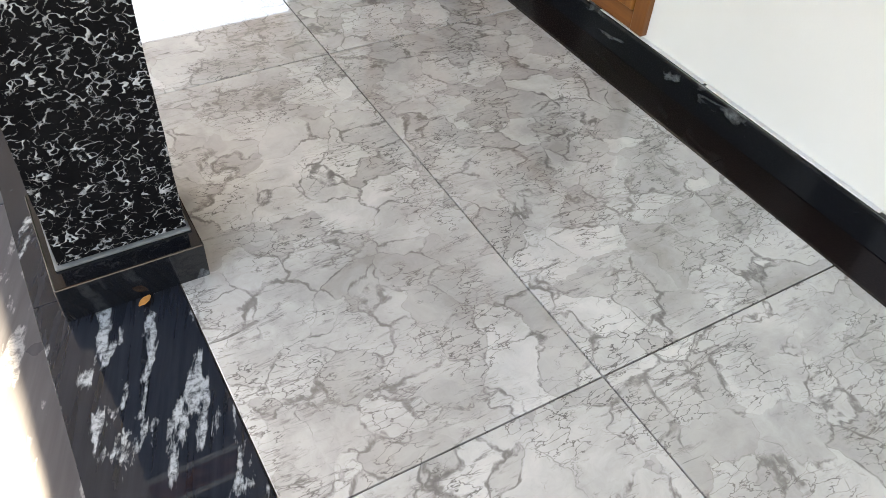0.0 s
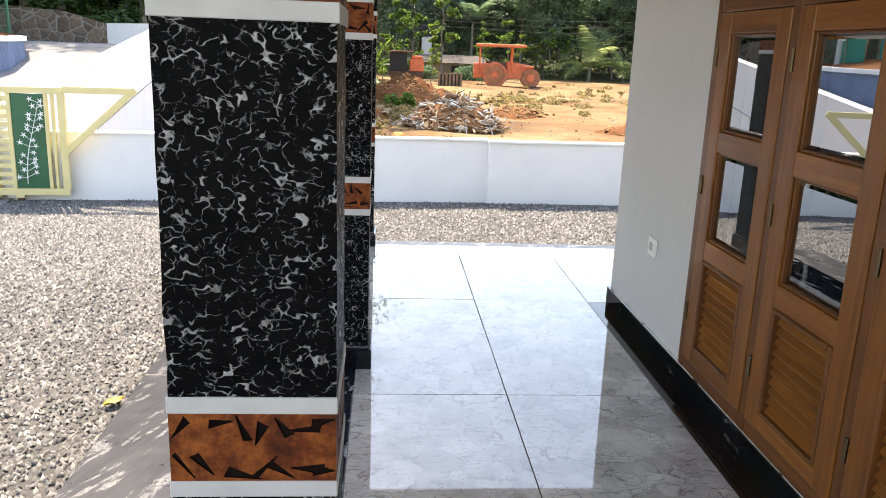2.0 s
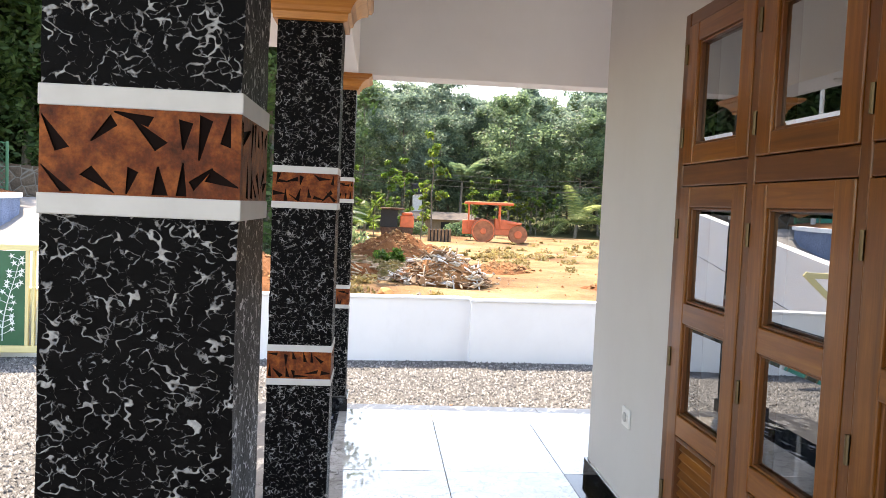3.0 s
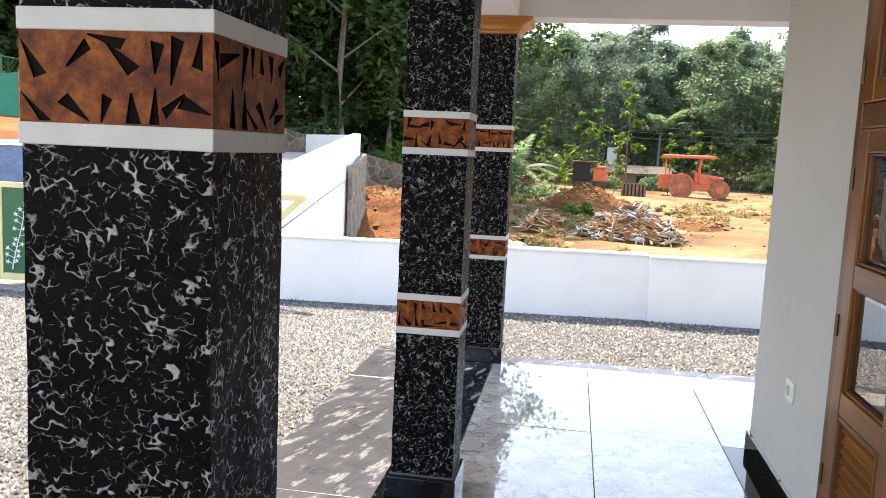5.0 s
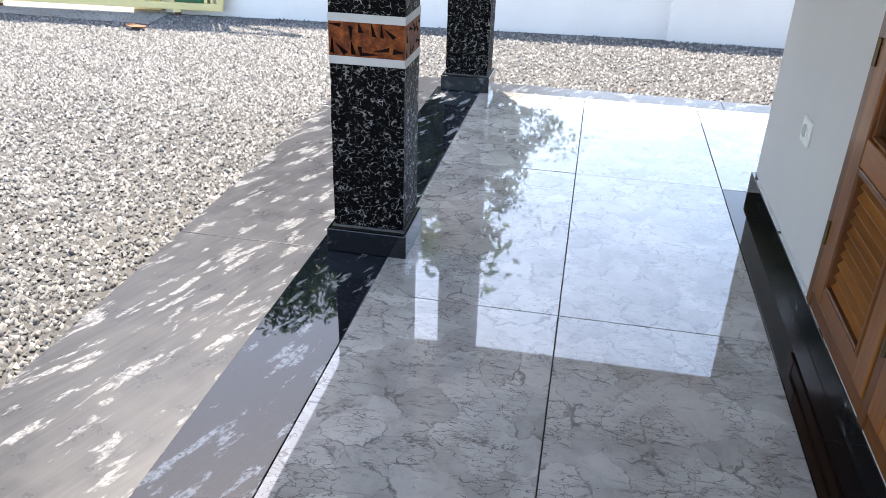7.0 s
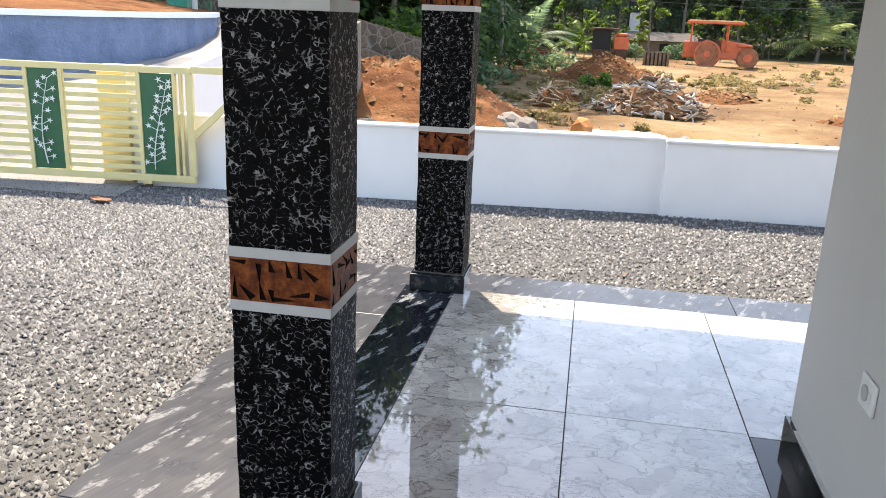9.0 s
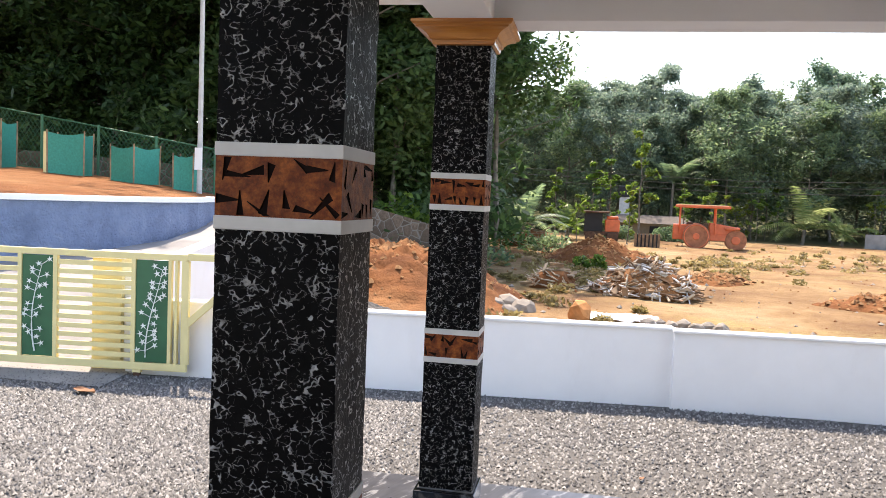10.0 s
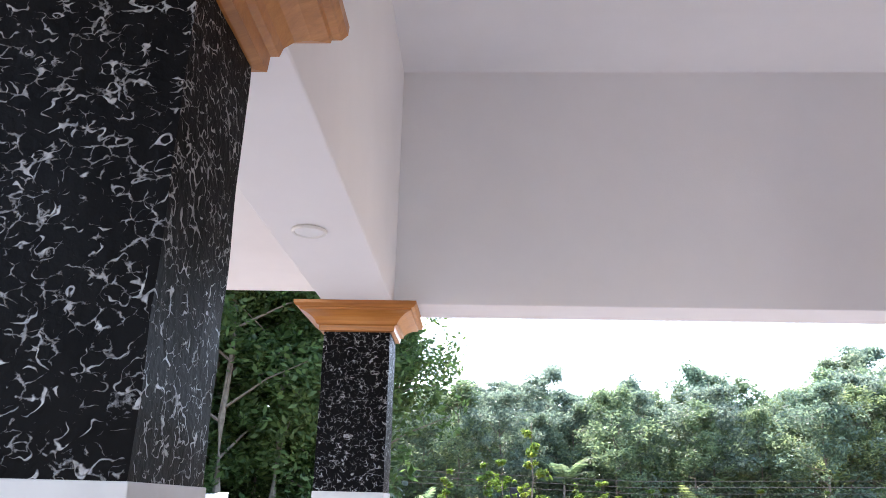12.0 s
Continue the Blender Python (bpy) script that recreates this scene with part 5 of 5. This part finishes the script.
palm("coconut_palm", "young coconut palm with arching pale fronds at the field's edge", (19.9, 78.0, FIELD_Z), 1.3, 13, 4.6, 4, M_LEAF_P)
palm("coconut_palm", "young coconut palm among the far trees", (8.6, 80.0, FIELD_Z), 5.0, 11, 3.6, 6, M_LEAF_M)
palm("banana_clump", "banana plant with broad bright leaves by the trees", (-0.6, 64.0, FIELD_Z), 0.9, 9, 2.6, 8, M_LEAF_L)
palm("banana_clump", "banana plant with broad bright leaves by the trees", (23.2, 78.0, FIELD_Z), 1.0, 10, 3.2, 9, M_LEAF_P)
palm("areca_palm", "small palm in the shade of the plantation", (-3.1, 52.0, FIELD_Z), 1.3, 9, 3.0, 10, M_LEAF_M)


def shrub(label, at, w, hgt, clumps, mat, seed, size=0.14):
    rng = np.random.default_rng(seed)
    rr = random.Random(seed)
    t = thing("shrub", label, "shrub", at)
    bm = bmesh.new()
    cs = []
    for k in range(clumps):
        a, r = rr.uniform(0, math.tau), rr.random() ** 0.6
        p = Vector((math.cos(a) * r * w, math.sin(a) * r * w * 0.7, hgt * rr.uniform(0.12, 1 - 0.6 * r)))
        cs.append(tuple(p))
        if k < 14:
            bm_tube(bm, [(0, 0, -0.2), p * 0.5, p], [0.03, 0.02, 0.008], 4, False)
    part("stems", bm, M_BARK, t)
    o = new("foliage", leaf_mesh("foliage", cs, [w * 0.28] * clumps, 24, size, rng, mat))
    o.parent = t
    return t


shrub("dense green shrub behind the ramp wall", (-6.0, 31.0, -0.7), 1.7, 2.3, 70, M_LEAF_L, 3, 0.16)
shrub("small green weed clump on the red earth", (1.0, 36.0, FIELD_Z), 0.7, 0.9, 20, M_LEAF_L, 5)
shrub("green scrub beside the low house", (3.4, 69.0, FIELD_Z), 1.6, 1.6, 36, M_LEAF_M, 13, 0.16)
shrub("green scrub beside the low house", (7.6, 70.5, FIELD_Z), 1.8, 1.5, 36, M_LEAF_M, 14, 0.16)
shrub("dry green scrub beside the ramp", (-3.2, 33.0, FIELD_Z), 1.4, 1.1, 26, M_LEAF_M, 6)
shrub("dry green scrub at the plantation's edge", (-1.0, 47.0, FIELD_Z), 1.8, 1.2, 28, M_LEAF_M, 7)
# undergrowth that fills the foot of the woods
rng = np.random.default_rng(9)
n = 1150
ux = np.concatenate((rng.uniform(-45, -3, 380), rng.uniform(-14, 85, n - 380)))
uy = np.concatenate((30 + rng.uniform(0, 22, 380) - 0.12 * (ux[:380] + 20), 86 + rng.uniform(0, 26, n - 380) - 0.10 * np.maximum(ux[380:] - 25, 0)))
uz = np.where(np.arange(n) < 380, np.where(ux < -11, 1.0, -0.9) + rng.uniform(0.2, 3.2, n), FIELD_Z + 0.10 * np.maximum(uy - 88, 0) + rng.uniform(0.2, 4.6, n))
uc, ur = np.stack((ux, uy, uz), 1), rng.uniform(0.8, 1.7, n)
under = new("undergrowth", leaf_mesh("undergrowth", uc[:380], ur[:380], 90, 0.18, rng, M_LEAF_D))
tagged(under, "dense dark undergrowth at the foot of the plantation", "undergrowth", kind="stuff")
# Far clumps take the leaf colour with haze in it.
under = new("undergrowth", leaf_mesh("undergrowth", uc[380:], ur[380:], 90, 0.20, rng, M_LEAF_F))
tagged(under, "green undergrowth along the far edge of the field", "undergrowth", kind="stuff")

# clods, stones and straw strewn over the field


def scatter(name, label, n, mat, lo, hi, seed, xr, yr):
    g = np.random.default_rng(seed)
    px, py = g.uniform(*xr, n), yr[0] + (yr[1] - yr[0]) * g.random(n) ** 1.6
    s = lo + (hi - lo) * g.random(n) ** 3
    base = np.array(((1, 0, 0), (-0.9, 0.15, 0), (0.1, 1, 0.1), (-0.1, -1, 0), (0, 0.1, 0.75), (0.1, 0, -0.6)))
    v = base[None] * g.uniform(0.6, 1.4, (n, 6, 1)) * s[:, None, None]
    hz = FIELD_Z + 0.05 * np.sin(px * 0.31 + 1.2 * np.sin(py * 0.17)) * np.sin(py * 0.23 + 0.6) + 0.05 * np.sin(px * 1.3 + py * 0.7)
    v += np.stack((px, py, hz + s * 0.25), 1)[:, None]
    f = np.array(((0, 2, 4), (2, 1, 4), (1, 3, 4), (3, 0, 4), (2, 0, 5), (1, 2, 5), (3, 1, 5), (0, 3, 5)))
    ob = from_arrays(name, v.reshape(-1, 3).tolist(), (f[None] + (np.arange(n) * 6)[:, None, None]).reshape(-1, 3).tolist(), mat)
    return tagged(ob, label, name.replace("_", " "), kind="stuff")


scatter("earth_clods", "loose orange-brown clods strewn over the bare field", 1500, M_RED, 0.015, 0.09, 5, (-8, 30), (17, 75))
scatter("field_stones", "small pale stones strewn over the bare field", 900, M_ROCK, 0.02, 0.10, 6, (-8, 30), (17, 70))
M_STRAW = mat_leaf("dry_straw", (0.22, 0.15, 0.065), (0.31, 0.23, 0.10), (0.38, 0.30, 0.14))
g = np.random.default_rng(15)
tx = np.concatenate((g.normal(-1, 2.2, 120), g.normal(7, 1.6, 40), g.normal(14, 4, 60)))
ty = np.concatenate((g.normal(34, 7, 120), g.normal(42, 4, 40), g.normal(48, 8, 60)))
straw = new("dry_grass", leaf_mesh("dry_grass", np.stack((tx, ty, np.full(220, FIELD_Z + 0.08)), 1), g.uniform(0.15, 0.5, 220), 60, 0.10, g, M_STRAW, 0.2))
tagged(straw, "patches of dry straw-coloured grass on the field", "dry grass", kind="stuff")
# far woods behind
n = 1100
ux, uy = rng.uniform(-60, 130, n), rng.uniform(112, 150, n)
uz = 4 + 9 * smooth(92, 150, uy) + rng.uniform(-3, 6, n) + 3.0 * np.sin(ux * 0.21) * rng.random(n) + 3.0 * smooth(30, 90, ux)
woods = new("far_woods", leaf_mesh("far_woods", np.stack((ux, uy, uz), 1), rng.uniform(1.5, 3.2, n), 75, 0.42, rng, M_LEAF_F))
tagged(woods, "wooded hillside far behind the field, leaves paled for haze", "woods", kind="stuff")

n = 1000
ux, uy = rng.uniform(-64, -4, n), rng.uniform(41, 54, n)
uz = rng.uniform(-1, 19, n)
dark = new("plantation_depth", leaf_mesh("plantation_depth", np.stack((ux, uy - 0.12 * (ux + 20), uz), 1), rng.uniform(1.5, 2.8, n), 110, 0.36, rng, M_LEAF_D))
tagged(dark, "dense shaded foliage deep in the plantation", "woods", kind="stuff")

# ---------------------------------------------------------------- small things on the porch and yard
sw = thing("wall_switch", "small white plastic wall socket on the house wall", "wall socket", (WALL_X, 4.112, 0.458))
part("plate", box(-0.009, -0.052, -0.042, -0.0005, 0.052, 0.042, 0.004), M_PLASTIC, sw)
part("socket_face", bm_tube(bmesh.new(), [(-0.009, 0.008, 0), (-0.013, 0.008, 0)], 0.021, 16), M_POLE, sw)
part("rocker", box(-0.013, -0.034, -0.014, -0.009, -0.018, 0.014, 0.002), M_PLASTIC, sw)

dl = thing("downlight", "small round white downlight set in the beam", "ceiling light", (0.3, 5.03, 2.145))
ring = bmesh.new()
bm_tube(ring, [(math.cos(k * math.tau / 24) * 0.042, math.sin(k * math.tau / 24) * 0.042, -0.004) for k in range(25)], 0.006, 6)
part("rim", ring, M_PLASTIC, dl)
part("lens", bm_tube(bmesh.new(), [(0, 0, -0.006), (0, 0, 0.0)], 0.04, 20), M_WHITE, dl)


def dry_leaf(label, at, ln, turn, mat, seed):
    bm = bmesh.new()
    bmesh.ops.create_grid(bm, x_segments=8, y_segments=4, size=0.5)
    for v in bm.verts:
        u = v.co.x + 0.5
        wd = math.sin(math.pi * min(max(u, 0.02), 0.98)) ** 0.8
        v.co = Vector((v.co.x * ln, v.co.y * wd * ln * 0.5, 0.006 + 0.10 * ln * noise.noise(Vector((u * 3, v.co.y * 4, seed))) + 0.25 * ln * v.co.y ** 2 + 0.03 * ln))
    ob = part("dry_leaf", bm, mat)
    ob.modifiers.new("thickness", 'SOLIDIFY').thickness = 0.001
    ob.location, ob.rotation_euler = at, (0, 0, turn)
    return tagged(ob, label, "leaf", "fallen leaves")


M_YLEAF = plain("yellow_leaf", (0.55, 0.40, 0.08), 0.7, vary=0.3, scale=40)
M_BLEAF = plain("brown_leaf", (0.25, 0.12, 0.06), 0.8, vary=0.3, scale=30)
dry_leaf("curled dry orange leaf by the pillar's plinth", (0.325, 1.66, 0.0), 0.03, 0.6, M_DRYLEAF, 1)
dry_leaf("fallen yellow leaf on the gravel", (-0.86, 4.55, YARD_Z + 0.02), 0.12, 0.9, M_YLEAF, 2)
dry_leaf("brown curled dry leaf on the gravel", (-3.6, 8.96, YARD_Z + 0.02), 0.26, -0.2, M_BLEAF, 3)
dry_leaf("small brown dry leaf on the gravel", (1.35, 8.1, YARD_Z + 0.02), 0.07, 1.1, M_BLEAF, 4)

# overhead wires
for k, (z0, z1) in enumerate(((9.2, 8.6), (8.2, 7.9))):
    bm = bm_tube(bmesh.new(), [(-9.58, 22.6, z1 - 0.5), (-16, 21.0, z0 - 0.6), (-28, 18.0, z0 + 0.6)], 0.012, 4)
    tagged(part("overhead_wire", bm, M_DARK), "thin dark overhead wire from the pole", "wire")
for k in range(3):
    bm = bm_tube(bmesh.new(), [(-6, 72, 3.4 + 0.5 * k), (14, 72, 2.9 + 0.5 * k), (44, 70, 3.6 + 0.5 * k)], 0.022, 4)
    tagged(part("overhead_wire", bm, M_DARK), "thin dark overhead wire before the woods", "wire")

# loose pebbles over the gravel bed
rng = np.random.default_rng(21)
n = 150000
px = np.concatenate((rng.uniform(-6.5, -0.57, n * 2 // 3), rng.uniform(-6.0, 5.5, n - n * 2 // 3)))
py = np.concatenate((rng.uniform(1.5, 9.8, n * 2 // 3), rng.uniform(6.75, 10.3, n - n * 2 // 3)))
keep = py < 10.2 + 0.09 * px - 0.05
px, py = px[keep], py[keep]
n = len(px)
s = rng.uniform(0.010, 0.020, n)
base = np.array(((1, 0, -0.15), (-0.9, 0.15, -0.2), (0.1, 1, -0.1), (-0.1, -1, -0.2), (0, 0.1, 1.1)))
v = base[None] * rng.uniform(0.65, 1.3, (n, 5, 1))
ang = rng.uniform(0, math.tau, n)
ca, sa = np.cos(ang)[:, None], np.sin(ang)[:, None]
tilt = rng.uniform(-0.7, 0.7, n)[:, None]
x, y, z = v[..., 0], v[..., 1], v[..., 2]
y, z = y * np.cos(tilt) - z * np.sin(tilt), y * np.sin(tilt) + z * np.cos(tilt)
v = np.stack((x * ca - y * sa, x * sa + y * ca, z), 2) * s[:, None, None]
v += np.stack((px, py, np.full(n, YARD_Z) + rng.uniform(-0.004, 0.008, n)), 1)[:, None]
f = np.array(((0, 2, 4), (2, 1, 4), (1, 3, 4), (3, 0, 4)))
faces = (f[None] + (np.arange(n) * 5)[:, None, None]).reshape(-1)
me = bpy.data.meshes.new("gravel")
me.vertices.add(n * 5)
me.vertices.foreach_set("co", v.reshape(-1))
me.loops.add(n * 12)
me.loops.foreach_set("vertex_index", faces)
me.polygons.add(n * 4)
me.polygons.foreach_set("loop_start", np.arange(0, n * 12, 3))
me.materials.append(M_PEB)
me.update(calc_edges=True)
tagged(new("gravel", me), "loose grey crushed gravel covering the yard", "gravel", kind="stuff")

# ---------------------------------------------------------------- porch tiles, last: one object each
xs = [0.395, 0.989, 1.60]
ys = [-3.2, -2.46, -1.265, -0.07, 1.125, 2.322, 3.52, 4.717, END_Y]
floor_ob = bpy.data.objects["floor"]
tilt = random.Random(3)


def tile(x0, x1, y0, y1, mat, name="tile", g=0.0016):
    bm = box(x0 + g, y0 + g, -0.011, x1 - g, y1 - g, 0.0, 0.0012)
    # laid by hand: each one a trifle out of level
    tx, ty = tilt.uniform(-0.0012, 0.0012), tilt.uniform(-0.0012, 0.0012)
    for v in bm.verts:
        v.co.z += tx * (v.co.x - (x0 + x1) / 2) + ty * (v.co.y - (y0 + y1) / 2)
    part(name, bm, mat, floor_ob)


for a, b in zip(xs, xs[1:]):
    for c, d in zip(ys, ys[1:]):
        tile(a, b, c, d, M_TILE)
for c, d in zip([-3.2, -1.6, 0.0, 1.5, 3.1], [-1.6, 0.0, 1.5, 3.1, CORNER_Y + 0.001]):
    tile(1.60, WALL_X - 0.001, c, d, M_BORDER, "border_slab", 0.0008)
tile(1.60, 2.2, CORNER_Y + 0.001, END_Y, M_TILE)
x = 2.2
while x < 6.9:
    tile(x, min(x + 0.6, 7.0), CORNER_Y + 0.001, END_Y, M_TILE)
    x += 0.6
for c, d in zip([-3.2, -1.5, 0.1, 1.74, 3.36, 4.75], [-1.5, 0.1, 1.74, 3.36, 4.75, END_Y]):
    tile(EDGE_X, 0.395, c, d, M_BLACK, "edge_slab", 0.0008)
